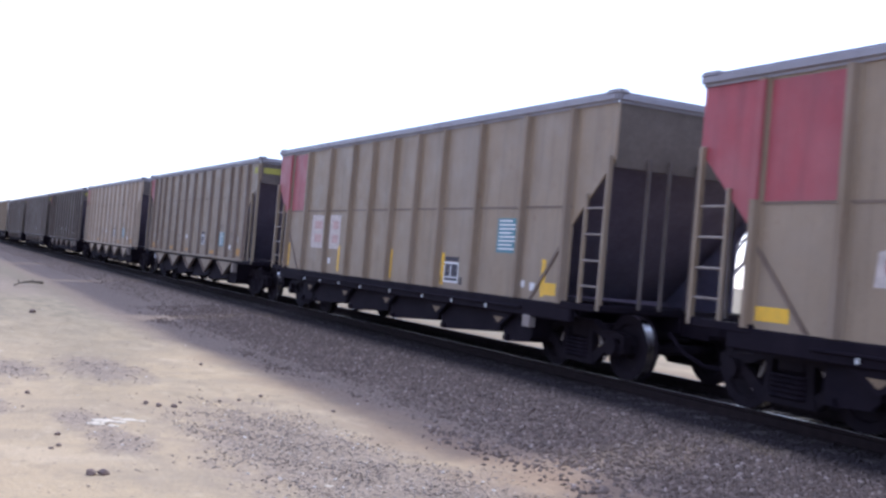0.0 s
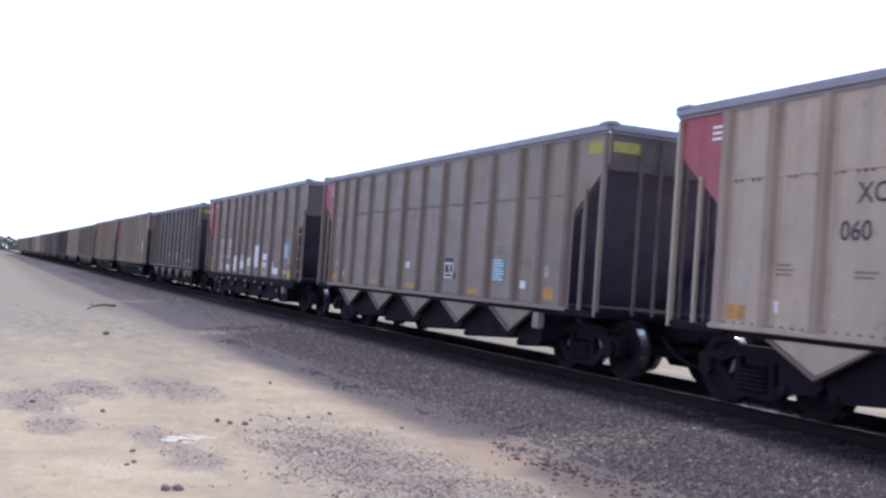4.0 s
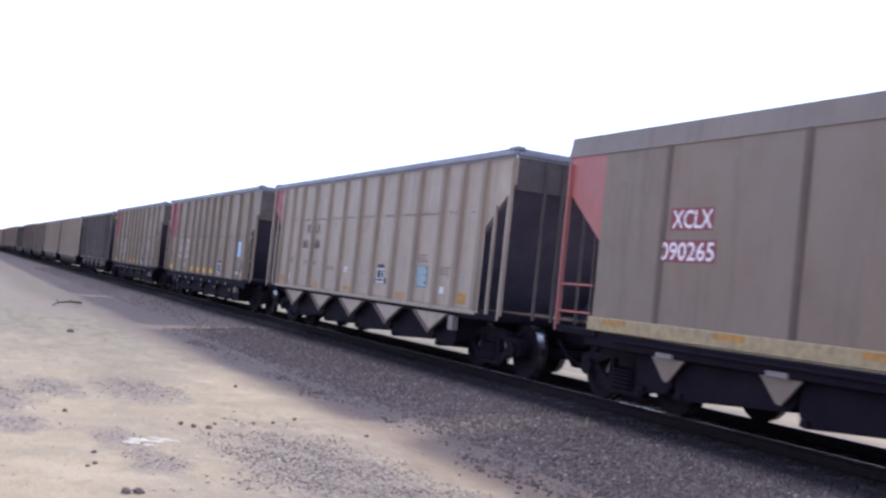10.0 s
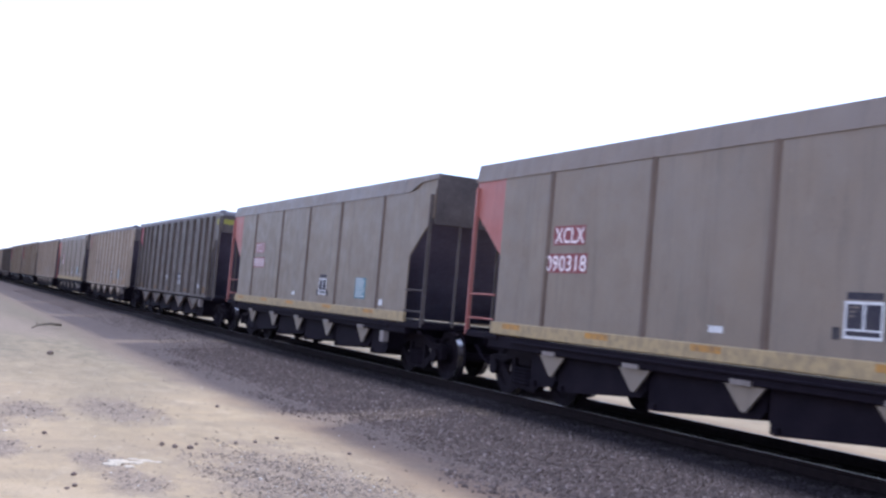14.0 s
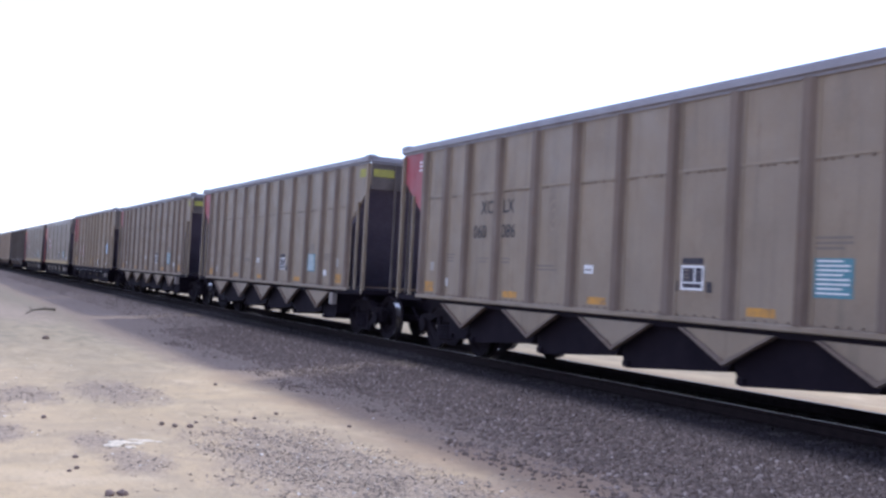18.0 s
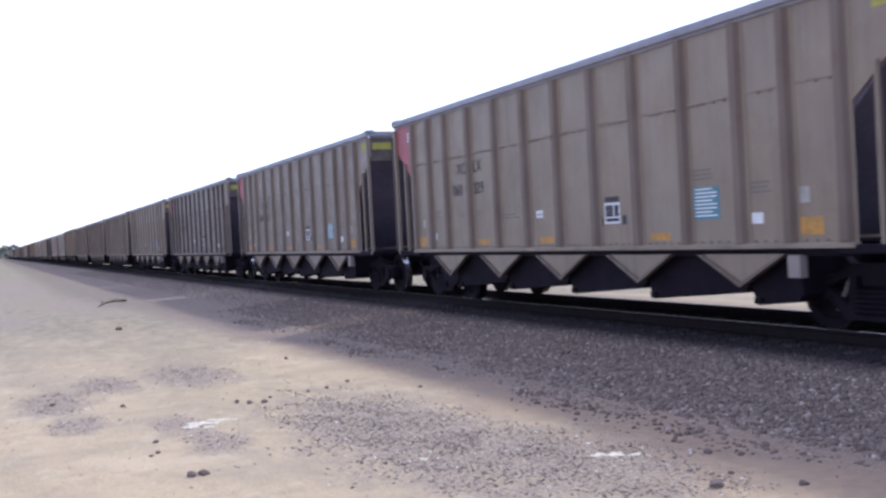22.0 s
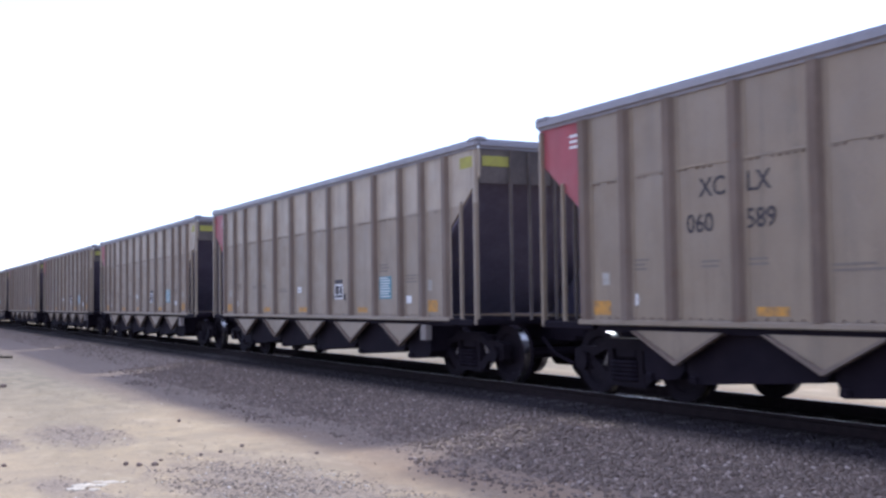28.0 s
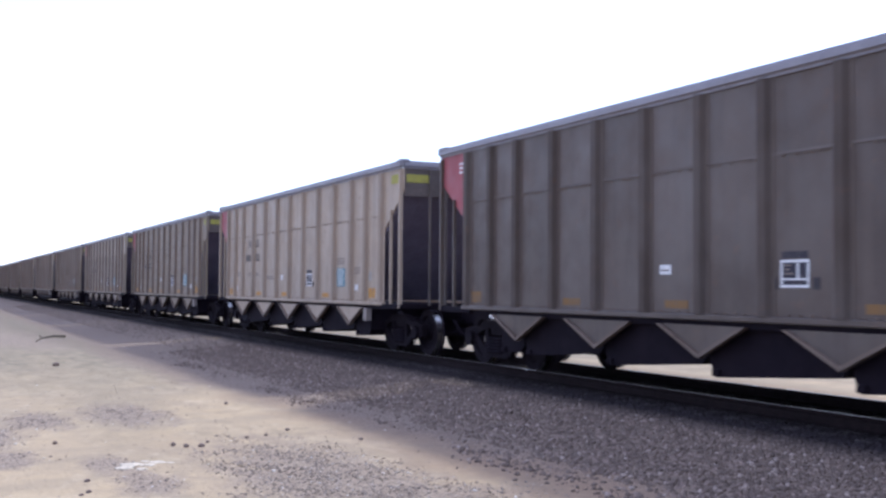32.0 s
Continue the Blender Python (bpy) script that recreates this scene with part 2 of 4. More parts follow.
def prism(poly, x0, x1, bm=None):
    """A plate: a (y, z) outline, thick from x0 to x1."""
    b = bm or bmesh.new()
    v0, v1 = [[b.verts.new((x, y, z)) for y, z in poly] for x in (x0, x1)]
    b.faces.new(v0)
    b.faces.new(v1[::-1])
    for i in range(len(poly)):
        j = (i + 1) % len(poly)
        b.faces.new((v0[i], v1[i], v1[j], v0[j]))
    return b


def slab(poly, y0, y1, bm=None):
    """A plate: an (x, z) outline, thick from y0 to y1."""
    b = bm or bmesh.new()
    v0, v1 = [[b.verts.new((x, y, z)) for x, z in poly] for y in (y0, y1)]
    b.faces.new(v0)
    b.faces.new(v1[::-1])
    for i in range(len(poly)):
        j = (i + 1) % len(poly)
        b.faces.new((v0[i], v1[i], v1[j], v0[j]))
    return b


def rod(a, b_, r, bm=None, seg=8, r2=None):
    b = bm or bmesh.new()
    a, b_ = Vector(a), Vector(b_)
    q = (b_ - a).to_track_quat("Z", "Y").to_matrix().to_4x4()
    bmesh.ops.create_cone(b, cap_ends=True, segments=seg, radius1=r, radius2=r if r2 is None else r2, depth=(b_ - a).length,
                          matrix=Matrix.Translation((a + b_) / 2) @ q)
    return b


# ---- hopper cars ----
W = 1.60    # half width of a car
AXLES = (0.89, -0.89)
WHEELS = []


def lathe(profile, seg=28):
    """A wheel about the x axis: (x, radius) pairs."""
    b = bmesh.new()
    rings = [[b.verts.new((x, r * math.cos(2 * math.pi * i / seg), r * math.sin(2 * math.pi * i / seg))) for i in range(seg)] for x, r in profile]
    for p, q in zip(rings, rings[1:]):
        for i in range(seg):
            j = (i + 1) % seg
            b.faces.new((p[i], q[i], q[j], p[j]))
    b.faces.new(rings[0][::-1])
    b.faces.new(rings[-1])
    return b


def wheel_mesh(side):
    prof = [(-0.07, 0.34), (-0.07, 0.455), (0.045, 0.462), (0.07, 0.487), (0.09, 0.487), (0.09, 0.36), (0.04, 0.31), (0.03, 0.16), (0.075, 0.12), (0.075, 0.085)]
    prof = [(-0.075, 0.085), (-0.075, 0.12), (-0.02, 0.16), (-0.03, 0.31)] + prof
    me = mesh_of(lathe([(x * side, r) for x, r in prof]), "wheel", TRUCK)
    me.materials.append(TREAD)
    for p in me.polygons:
        if all(0.44 < math.hypot(me.vertices[v].co.y, me.vertices[v].co.z) < 0.47 for v in p.vertices):
            p.material_index = 1
    return me


WHEEL_MESH = {s: wheel_mesh(s) for s in (1, -1)}
# pieces of a cast side frame: top chord, two pedestals, two tension arms, two columns, spring seat
SIDE_FRAME = (
    [(-1.12, 0.52), (-1.12, 0.63), (-0.98, 0.67), (-0.60, 0.67), (-0.36, 0.80), (0.36, 0.80), (0.60, 0.67), (0.98, 0.67), (1.12, 0.63), (1.12, 0.52), (0.62, 0.56), (0.34, 0.66), (-0.34, 0.66), (-0.62, 0.56)],
    [(-1.10, 0.54), (-0.70, 0.56), (-0.72, 0.44), (-0.80, 0.36), (-0.98, 0.34), (-1.10, 0.40)],
    [(0.70, 0.56), (1.10, 0.54), (1.10, 0.40), (0.98, 0.34), (0.80, 0.36), (0.72, 0.44)],
    [(-0.80, 0.46), (-0.68, 0.52), (-0.34, 0.30), (-0.42, 0.17)],
    [(0.68, 0.52), (0.80, 0.46), (0.42, 0.17), (0.34, 0.30)],
    [(-0.36, 0.70), (-0.27, 0.70), (-0.25, 0.24), (-0.38, 0.24)],
    [(0.27, 0.70), (0.36, 0.70), (0.38, 0.24), (0.25, 0.24)],
    [(-0.44, 0.17), (-0.40, 0.29), (0.40, 0.29), (0.44, 0.17)],
)


def truck(car, y):
    fr = part("truck", box(-1.05, 1.05, y - 0.22, y + 0.22, 0.52, 0.74, 0.04), TRUCK, car, "dark cast steel bolster and truck")
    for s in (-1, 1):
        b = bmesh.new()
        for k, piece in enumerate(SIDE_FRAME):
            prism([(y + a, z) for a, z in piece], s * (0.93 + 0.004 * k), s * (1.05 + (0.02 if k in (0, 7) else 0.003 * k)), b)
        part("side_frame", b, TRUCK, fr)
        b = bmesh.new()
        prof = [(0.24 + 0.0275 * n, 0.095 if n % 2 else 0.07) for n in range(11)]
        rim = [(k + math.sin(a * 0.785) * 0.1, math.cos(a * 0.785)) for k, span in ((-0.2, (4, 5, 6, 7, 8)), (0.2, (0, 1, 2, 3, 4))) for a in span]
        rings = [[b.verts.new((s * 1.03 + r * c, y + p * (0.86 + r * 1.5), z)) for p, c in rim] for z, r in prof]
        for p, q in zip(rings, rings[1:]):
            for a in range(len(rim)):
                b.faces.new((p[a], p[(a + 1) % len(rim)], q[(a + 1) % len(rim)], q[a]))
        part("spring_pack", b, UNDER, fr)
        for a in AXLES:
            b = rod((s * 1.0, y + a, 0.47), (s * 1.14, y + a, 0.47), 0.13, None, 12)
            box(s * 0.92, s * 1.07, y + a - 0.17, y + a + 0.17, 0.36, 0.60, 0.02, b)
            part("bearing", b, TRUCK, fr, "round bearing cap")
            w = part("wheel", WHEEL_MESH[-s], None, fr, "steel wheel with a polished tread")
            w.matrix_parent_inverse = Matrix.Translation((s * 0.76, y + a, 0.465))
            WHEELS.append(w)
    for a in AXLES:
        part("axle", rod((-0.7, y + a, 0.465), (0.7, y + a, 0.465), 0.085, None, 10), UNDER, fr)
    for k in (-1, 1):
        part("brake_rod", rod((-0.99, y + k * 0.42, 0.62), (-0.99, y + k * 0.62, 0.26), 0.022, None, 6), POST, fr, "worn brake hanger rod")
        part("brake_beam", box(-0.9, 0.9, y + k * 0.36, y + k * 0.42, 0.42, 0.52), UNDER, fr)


def running_gear(car):
    for e in (1, -1):
        truck(car, e * 6.0)
        b = box(-0.16, 0.16, e * 6.9, e * 7.78, 0.66, 0.96, 0.02)
        cp = part("coupler", b, UNDER, car, "dark steel knuckle coupler")
        b = box(-0.18, 0.06, e * 7.74, e * 8.06, 0.70, 0.98, 0.05)
        box(0.04, 0.18, e * 7.74, e * 7.95, 0.72, 0.96, 0.03, b)
        part("knuckle", b, UNDER, cp)
        b = bmesh.new()
        pts = [Vector((-0.45, e * 7.3, 0.72)), Vector((-0.42, e * 7.6, 0.48)), Vector((-0.3, e * 7.9, 0.34)), Vector((-0.12, e * 8.08, 0.32))]
        for p, q in zip(pts, pts[1:]):
            rod(p, q, 0.03, b, 6)
        part("brake_hose", b, UNDER, car, "drooping black rubber brake hose")
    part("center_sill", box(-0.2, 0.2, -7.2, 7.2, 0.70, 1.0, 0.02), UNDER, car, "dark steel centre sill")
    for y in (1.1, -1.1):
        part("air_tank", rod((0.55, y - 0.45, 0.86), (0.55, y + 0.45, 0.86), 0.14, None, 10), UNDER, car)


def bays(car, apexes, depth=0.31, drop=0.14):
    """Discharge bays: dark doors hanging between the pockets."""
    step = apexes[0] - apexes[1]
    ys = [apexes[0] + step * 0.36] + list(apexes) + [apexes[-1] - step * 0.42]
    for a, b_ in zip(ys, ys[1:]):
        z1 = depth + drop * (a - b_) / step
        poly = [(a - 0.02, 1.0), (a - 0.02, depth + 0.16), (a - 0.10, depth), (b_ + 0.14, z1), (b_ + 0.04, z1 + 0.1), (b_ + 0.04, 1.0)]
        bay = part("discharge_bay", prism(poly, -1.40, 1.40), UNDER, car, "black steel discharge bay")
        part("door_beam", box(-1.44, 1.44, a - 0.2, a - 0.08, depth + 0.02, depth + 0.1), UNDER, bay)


def pocket(car, y, mat, half=0.74, top=0.93, tip=0.585):
    for s in (-1, 1):
        x = s * (W - 0.06)
        pk = part("pocket_plate", prism([(y - half, top), (y + half, top), (y + 0.03, tip), (y - 0.03, tip)], x, x - s * 0.03), mat, car, "triangular hopper pocket plate")
        edge = bmesh.new()
        for k in (1, -1):
            prism([(y + k * half, top - 0.005), (y + k * (half + 0.07), top - 0.005), (y, tip - 0.05), (y, tip + 0.0)], x + s * 0.05, x - s * 0.03, edge)
        if s < 0:
            part("flange", edge, RIB, pk)
        else:
            edge.free()


def plate_end(e, z_end, z_in, y_in, y_top, z_top):
    return [(e * y_in, z_top), (e * y_top, z_top), (e * y_top, z_end), (e * y_in, z_in)]


def shell(car, mat, ribs, top, sill, y_in, z_end, z_in, rib_mat, rib_w=0.115, rib_d=0.075, seam=0.0, front=RED, lipped=True, end_mat=END_SHADE, rib_face=RIB):
    """Side plates between the ribs, ribs, lip, sill, slope sheets and end frames."""
    edges = [y_in] + [r for r in ribs] + [-y_in]
    edges = sorted(set(round(y, 3) for y in edges), reverse=True)
    lip = top - 0.15 if lipped else top
    for s in (-1, 1):
        xo = s * (W - 0.075)
        for a, b_ in zip(edges, edges[1:]):
            if s < 0:
                part("side_plate", prism([(a, lip), (b_, lip), (b_, sill), (a, sill)], xo, xo - s * 0.03), mat, car)
        for e in (1, -1):
            if s < 0:
                part("corner_plate", prism(plate_end(e, z_end, z_in, y_in, HALF - 0.05, lip), xo, xo - s * 0.03), front if e > 0 else mat, car, "red front corner plate" if e > 0 else "")
        for y in ribs if s < 0 else ():
            b = bmesh.new()
            hat = [(0, rib_w * 1.25), (0.008, rib_w * 1.25), (0.010, rib_w * 0.85), (rib_d, rib_w * 0.5), (rib_d, -rib_w * 0.5), (0.010, -rib_w * 0.85), (0.008, -rib_w * 1.25), (0, -rib_w * 1.25)]
            v0, v1 = [[b.verts.new((xo + s * d, y + w, z)) for d, w in hat] for z in (sill + 0.01, lip - 0.01)]
            b.faces.new(v0)
            b.faces.new(v1[::-1])
            for i in range(len(hat)):
                j = (i + 1) % len(hat)
                f = b.faces.new((v0[i], v1[i], v1[j], v0[j]))
                # outer and rear faces take the darker tone as painted shading
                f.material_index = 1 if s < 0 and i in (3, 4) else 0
            if s < 0:
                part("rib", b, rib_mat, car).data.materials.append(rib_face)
        if s < 0 and seam > 2.5:
            b = bmesh.new()
            spots = [(6.2 - 0.17 * n, sill + 0.03) for n in range(74)]
            spots += [(6.18 - 0.105 * n, seam - 0.035) for n in range(118) if math.sin(n * n * 0.37) > -0.2]
            for y, z in spots:
                v = [b.verts.new((xo - 0.008, y + a, z + c)) for a, c in ((-0.016, -0.016), (0.016, -0.016), (0.016, 0.016), (-0.016, 0.016))]
                t = b.verts.new((xo - 0.026, y, z))
                for i in range(4):
                    b.faces.new((v[i], v[(i + 1) % 4], t))
            tagged(part("rivets", b, RIB, car, "rows of small rivets"), kind="stuff")
        if s > 0:
            t_ = HALF - 0.05
            outline = [(t_, lip), (t_, z_end), (y_in, z_in), (y_in, sill), (-y_in, sill), (-y_in, z_in), (-t_, z_end), (-t_, lip)]
            part("far_side_wall", prism(outline, xo, xo - 0.03), SLOPE, car)
        if lipped:
            part("top_lip", box(s * (W - 0.10), s * W, -HALF, HALF, lip - 0.01, top, 0.045, segs=3), CHORD, car, "rolled steel top lip")
        if seam:
            part("weld_seam", box(xo, xo + s * 0.012, -y_in, y_in, seam - 0.015, seam + 0.015), rib_mat if seam > 2.5 else RIB, car)
    for e in (1, -1):
        if lipped:
            part("end_lip", box(-W + 0.03, W - 0.03, e * (HALF - 0.10), e * (HALF - 0.004), lip - 0.01, top - 0.004, 0.045, segs=3), CHORD, car)
            part("corner_cap", box(-(W - 0.22), -(W - 0.005), e * (HALF - 0.32), e * (HALF + 0.006), top - 0.06, top + 0.025, 0.03, segs=3), CHORD, car, "rounded corner cap")
        part("end_plate", box(-W + 0.1, W - 0.1, e * (HALF - 0.10), e * (HALF - 0.07), z_end - 0.1, lip), end_mat, car, "dark end plate")
        b = prism([(e * (HALF - 0.07), z_end), (e * (HALF - 0.13), z_end), (e * 4.62, 1.12), (e * 4.7, 1.08)], -W + 0.12, W - 0.12)
        part("slope_sheet", b, SLOPE, car, "dark sloping end sheet")


def end_frame(car, z_end, y_in, post_mat, side_posts=True, rungs=(), rung_mat=None, rear=None, post_w=0.06, post_top=2.9, over=0.41):
    for e in (1, -1):
        post_mat = rear if rear and e < 0 else post_mat
        rung_mat = rear if rear and e < 0 else rung_mat
        part("end_beam", box(-W + 0.02, W - 0.02, e * (HALF - 0.2), e * (HALF - 0.08), 0.93, 1.04, 0.02), UNDER, car, "dark steel end beam")
        part("end_platform", box(-0.5, 0.5, e * (y_in - 1.2), e * (HALF - 0.2), 0.95, 1.02), UNDER, car, "dark steel end platform")
        for s in (-1, 1):
            part("side_step", box(s * (W - 0.14), s * (W - 0.02), e * (y_in - 0.2), e * (HALF - 0.2), 0.93, 1.03, 0.01), UNDER, car)
        for s in (-1, 1):
            part("corner_post", box(s * (W - 0.09), s * (W - 0.01), e * (HALF - 0.09 - post_w), e * (HALF - 0.09), 0.95, z_end + over, 0.01), post_mat, car, "upright corner post")
            if side_posts:
                part("side_post", box(s * (W - 0.09), s * (W - 0.03), e * 6.66 - 0.025, e * 6.66 + 0.025, 1.0, post_top, 0.01), post_mat, car)
            for z in rungs if rungs or s < 0 else (1.35, 1.7, 2.05, 2.4):
                part("ladder_rung", rod((s * (W - 0.05), e * (HALF - 0.12), z), (s * (W - 0.05), e * (6.66 if side_posts and rungs else y_in + 0.02), z), 0.016, None, 6), rung_mat or post_mat, car)
        for x in (-0.95, -0.6, -0.12, 0.95):
            part("end_post", box(x - 0.025, x + 0.025, e * (HALF - 0.07), e * (HALF - 0.02), 1.0, z_end + over + 0.01, 0.01), END_SHADE, car)


def decal(car, name, y0, y1, z0, z1, mat, x=None, label=""):
    xo = -(W - 0.075) if x is None else x
    return part(name, box(xo - 0.004, xo, y0, y1, z0, z1), mat, car, label)


def words(car, text, y, z, size, mat, x=None, label="", wide=1.0, thick=False):
    """Lettering on the near side; y: where the line begins, z: its foot, size: height of capitals."""
    me = LETTERS[text, thick].copy()
    me.transform(Matrix.Scale(size / 0.69, 4))
    xo = (-(W - 0.075) if x is None else x) - 0.006
    me.transform(Matrix(((0, 0, -1, xo), (-wide, 0, 0, y), (0, 1, 0, z), (0, 0, 0, 1))))
    me.materials.clear()
    me.materials.append(mat)
    return part("lettering", me, mat, car, label)


RIBS_A = (6.16, 5.3, 4.45, 3.35, 2.22, 1.1, 0, -1.1, -2.22, -3.35, -4.45, -5.3, -6.16)
RIBS_B = (6.2, 4.95, 3.5, 2.15, 1.08, 0, -1.08, -2.15, -3.5, -4.95, -6.2)
RIBS_C = (4.77, 2.25, 0, -2.25, -4.77)
APEX = (4.4, 2.2, 0.0, -2.2, -4.4)


def car_ribbed_tan():
    car = new("hopper_car")
    shell(car, TAN, RIBS_A, 3.85, 1.05, 6.2, 3.25, 2.45, TAN, seam=2.84)
    end_frame(car, 3.25, 6.2, TAN)
    for s in (-1, 1):
        part("side_sill", box(s * (W - 0.11), s * (W - 0.01), -6.3, 6.3, 0.99, 1.06, 0.012), TAN, car, "tan side sill")
        part("sill_channel", box(s * (W - 0.15), s * (W - 0.09), -6.3, 6.3, 0.91, 0.985), UNDER, car, "dark channel under the sill")
        part("jack_pad", box(s * (W - 0.14), s * (W - 0.02), -5.45, -5.25, 0.66, 0.92, 0.01), POST, car)
    for y in APEX:
        pocket(car, y, TAN)
    bays(car, APEX)
    running_gear(car)
    return car


def car_ribbed_brown():
    car = new("hopper_car")
    shell(car, BROWN, RIBS_B, 3.92, 0.98, 6.3, 3.0, 2.1, BROWN, 0.08, 0.09, seam=2.37, end_mat=END_BROWN, rib_face=RIB_BROWN)
    end_frame(car, 3.0, 6.3, BROWN, True, (1.27, 1.62, 1.98, 2.34), POST, post_top=2.55, over=0.05)
    for s in (-1, 1):
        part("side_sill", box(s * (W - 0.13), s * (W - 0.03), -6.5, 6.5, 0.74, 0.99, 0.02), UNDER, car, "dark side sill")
        part("running_pipe", rod((s * (W + 0.0), -5.2, 0.86), (s * (W + 0.0), 5.2, 0.86), 0.02, None, 6), UNDER, car)
        part("jack_pad", box(s * (W - 0.14), s * (W - 0.02), -5.45, -5.25, 0.58, 0.76, 0.01), POST, car)
        for y in (4.6, 3.58, 2.43, 1.18, -0.3, -1.75, -2.9, -4.1) if s < 0 else ():
            part("air_fitting", rod((s * (W - 0.02), y, 0.78), (s * (W - 0.02), y, 0.85), 0.022, None, 8, 0.014), WHITE, car, "small pale pipe fitting")
        for e in (1, -1):
            part("diagonal_brace", prism([(e * 6.25, 1.95), (e * 6.18, 1.95), (e * 5.3, 1.0), (e * 5.37, 1.0)], s * (W - 0.075), s * (W - 0.055)), RIB, car)
    part("painted_rib", box(-(W + 0.018), -(W - 0.06), 6.145, 6.255, 2.40, 3.74, 0.012), RED, car, "rib painted faded red")
    for y in APEX:
        for s in (-1, 1):
            x = s * (W - 0.1)
            pk = part("pocket_plate", prism([(y - 0.42, 0.74), (y + 0.42, 0.74), (y + 0.03, 0.5), (y - 0.03, 0.5)], x, x - s * 0.03), UNDER, car)
            part("pocket_badge", prism([(y - 0.15, 0.66), (y + 0.15, 0.66), (y, 0.56)], x + s * 0.006, x), DULL_OCHRE, pk, "ochre triangle")
    bays(car, APEX, 0.29, 0.12)
    running_gear(car)
    return car


def car_smooth():
    car = new("hopper_car")
    shell(car, SMOOTH, RIBS_C, 3.58, 1.2, 6.25, 3.05, 2.3, RIB, 0.05, 0.03, front=SALMON, lipped=False)
    for s in (-1, 1):
        b = bmesh.new()
        vs = [b.verts.new((s * (W - 0.055 - (z - 3.56) * 0.16), y, z)) for y, z in ((HALF, 3.56), (-6.05, 3.56), (-6.55, 3.74), (-HALF, 3.76), (-HALF, 3.86), (HALF, 3.86))]
        f = b.faces.new(vs)
        r = bmesh.ops.extrude_face_region(b, geom=[f])
        for v in r["geom"]:
            if isinstance(v, bmesh.types.BMVert):
                v.co.x -= s * 0.05
        part("sloped_top_plate", b, GREY_TAN, car, "sloping pale steel top plate")
        part("inner_plate", box(s * (W - 0.15), s * (W - 0.12), -HALF + 0.05, HALF - 0.05, 3.4, 3.84), SMOOTH, car)
        part("side_sill", box(s * (W - 0.11), s * (W - 0.03), -6.3, 6.3, 1.02, 1.22, 0.015), OCHRE, car, "ochre stained side sill")
        part("lower_channel", box(s * (W - 0.16), s * (W - 0.06), -6.4, 6.4, 0.80, 1.0, 0.02), UNDER, car)
        part("running_pipe", rod((s * (W - 0.03), -5.6, 0.92), (s * (W - 0.03), 5.6, 0.92), 0.02, None, 6), UNDER, car)
        for y in (4.45, 2.4, 0.3, -1.9, -4.1):
            x = s * (W - 0.1)
            pk = part("pocket_plate", prism([(y - 0.34, 0.80), (y + 0.34, 0.80), (y + 0.04, 0.5), (y - 0.04, 0.5)], x, x - s * 0.03), SMOOTH, car)
            part("pocket_box", box(x, x + s * 0.07, y - 0.17, y + 0.17, 0.80, 0.86), POST, pk)
        part("jack_pad", box(s * (W - 0.14), s * (W - 0.02), -5.45, -5.25, 0.58, 0.80, 0.01), POST, car)
    for e in (1, -1):
        part("end_cap", box(-W + 0.1, W - 0.1, e * (HALF - 0.05), e * HALF, 2.9, 3.855), END_SHADE, car)
    end_frame(car, 3.05, 6.25, SALMON, False, (1.25, 1.65), SALMON, END_SHADE, 0.045)
    bays(car, APEX, 0.29, 0.14)
    running_gear(car)
    return car


# ---- what each car carries: kind, paint, mark, number, extras; the index counts the cars as they pass ----
CARS = {
    -13: ("a", TAN), -12: ("a", GREY_TAN), -11: ("b", BROWN), -10: ("a", TAN), -9: ("a", DARK), -8: ("a", TAN), -7: ("a", TAN_PALE), -6: ("b", BROWN),
    -5: ("a", DARK), -4: ("a", DARK), -3: ("a", DARK), -2: ("a", TAN_PALE), -1: ("a", TAN), 0: ("b", BROWN, "", "", "blue"), 1: ("b", BROWN, "090", "091", "squares blank"),
    2: ("a", DARK, "060"), 3: ("b", BROWN_DARK, "090", "040", "patches"), 4: ("a", GREY_TAN), 5: ("a", TAN_PALE, "060", "719"), 6: ("a", TAN_PALE, "060", "587", "scrawl"),
    7: ("a", DARK, "060", "119"), 8: ("b", BROWN, "090", "140", "squares blue"), 9: ("b", BROWN, "090", "100", "squares ice"), 10: ("a", TAN_PALE, "060", "686"),
    11: ("c", SMOOTH_BROWN, "090265", ""), 12: ("a", TAN_PALE, "060", "802"), 13: ("a", DARK), 14: ("c", SMOOTH, "090300", ""), 15: ("c", SMOOTH, "090318", ""),
    16: ("b", BROWN, "090", "130", "ice"), 17: ("a", TAN), 18: ("a", TAN), 19: ("a", TAN, "060", "086"), 20: ("a", TAN_BAND, "060", "563"),
    21: ("a", BAND_DARK, "060", "598"), 22: ("a", GREY_TAN, "060", "525"), 23: ("a", TAN, "060", "029"), 24: ("a", TAN, "060", "747"), 25: ("a", TAN, "060", "034"),
    26: ("a", TAN, "060", "681"), 27: ("a", TAN, "060", "061"), 28: ("a", TAN_BAND), 29: ("a", TAN_BAND), 30: ("a", TAN, "060", "589"), 31: ("a", TAN_BAND, "060", "565"),
    32: ("a", TAN, "060", "675"), 33: ("a", TAN_PALE, "060", "762"), 34: ("a", DARK_BROWN), 35: ("a", TAN), 36: ("a", GREY_TAN),
}
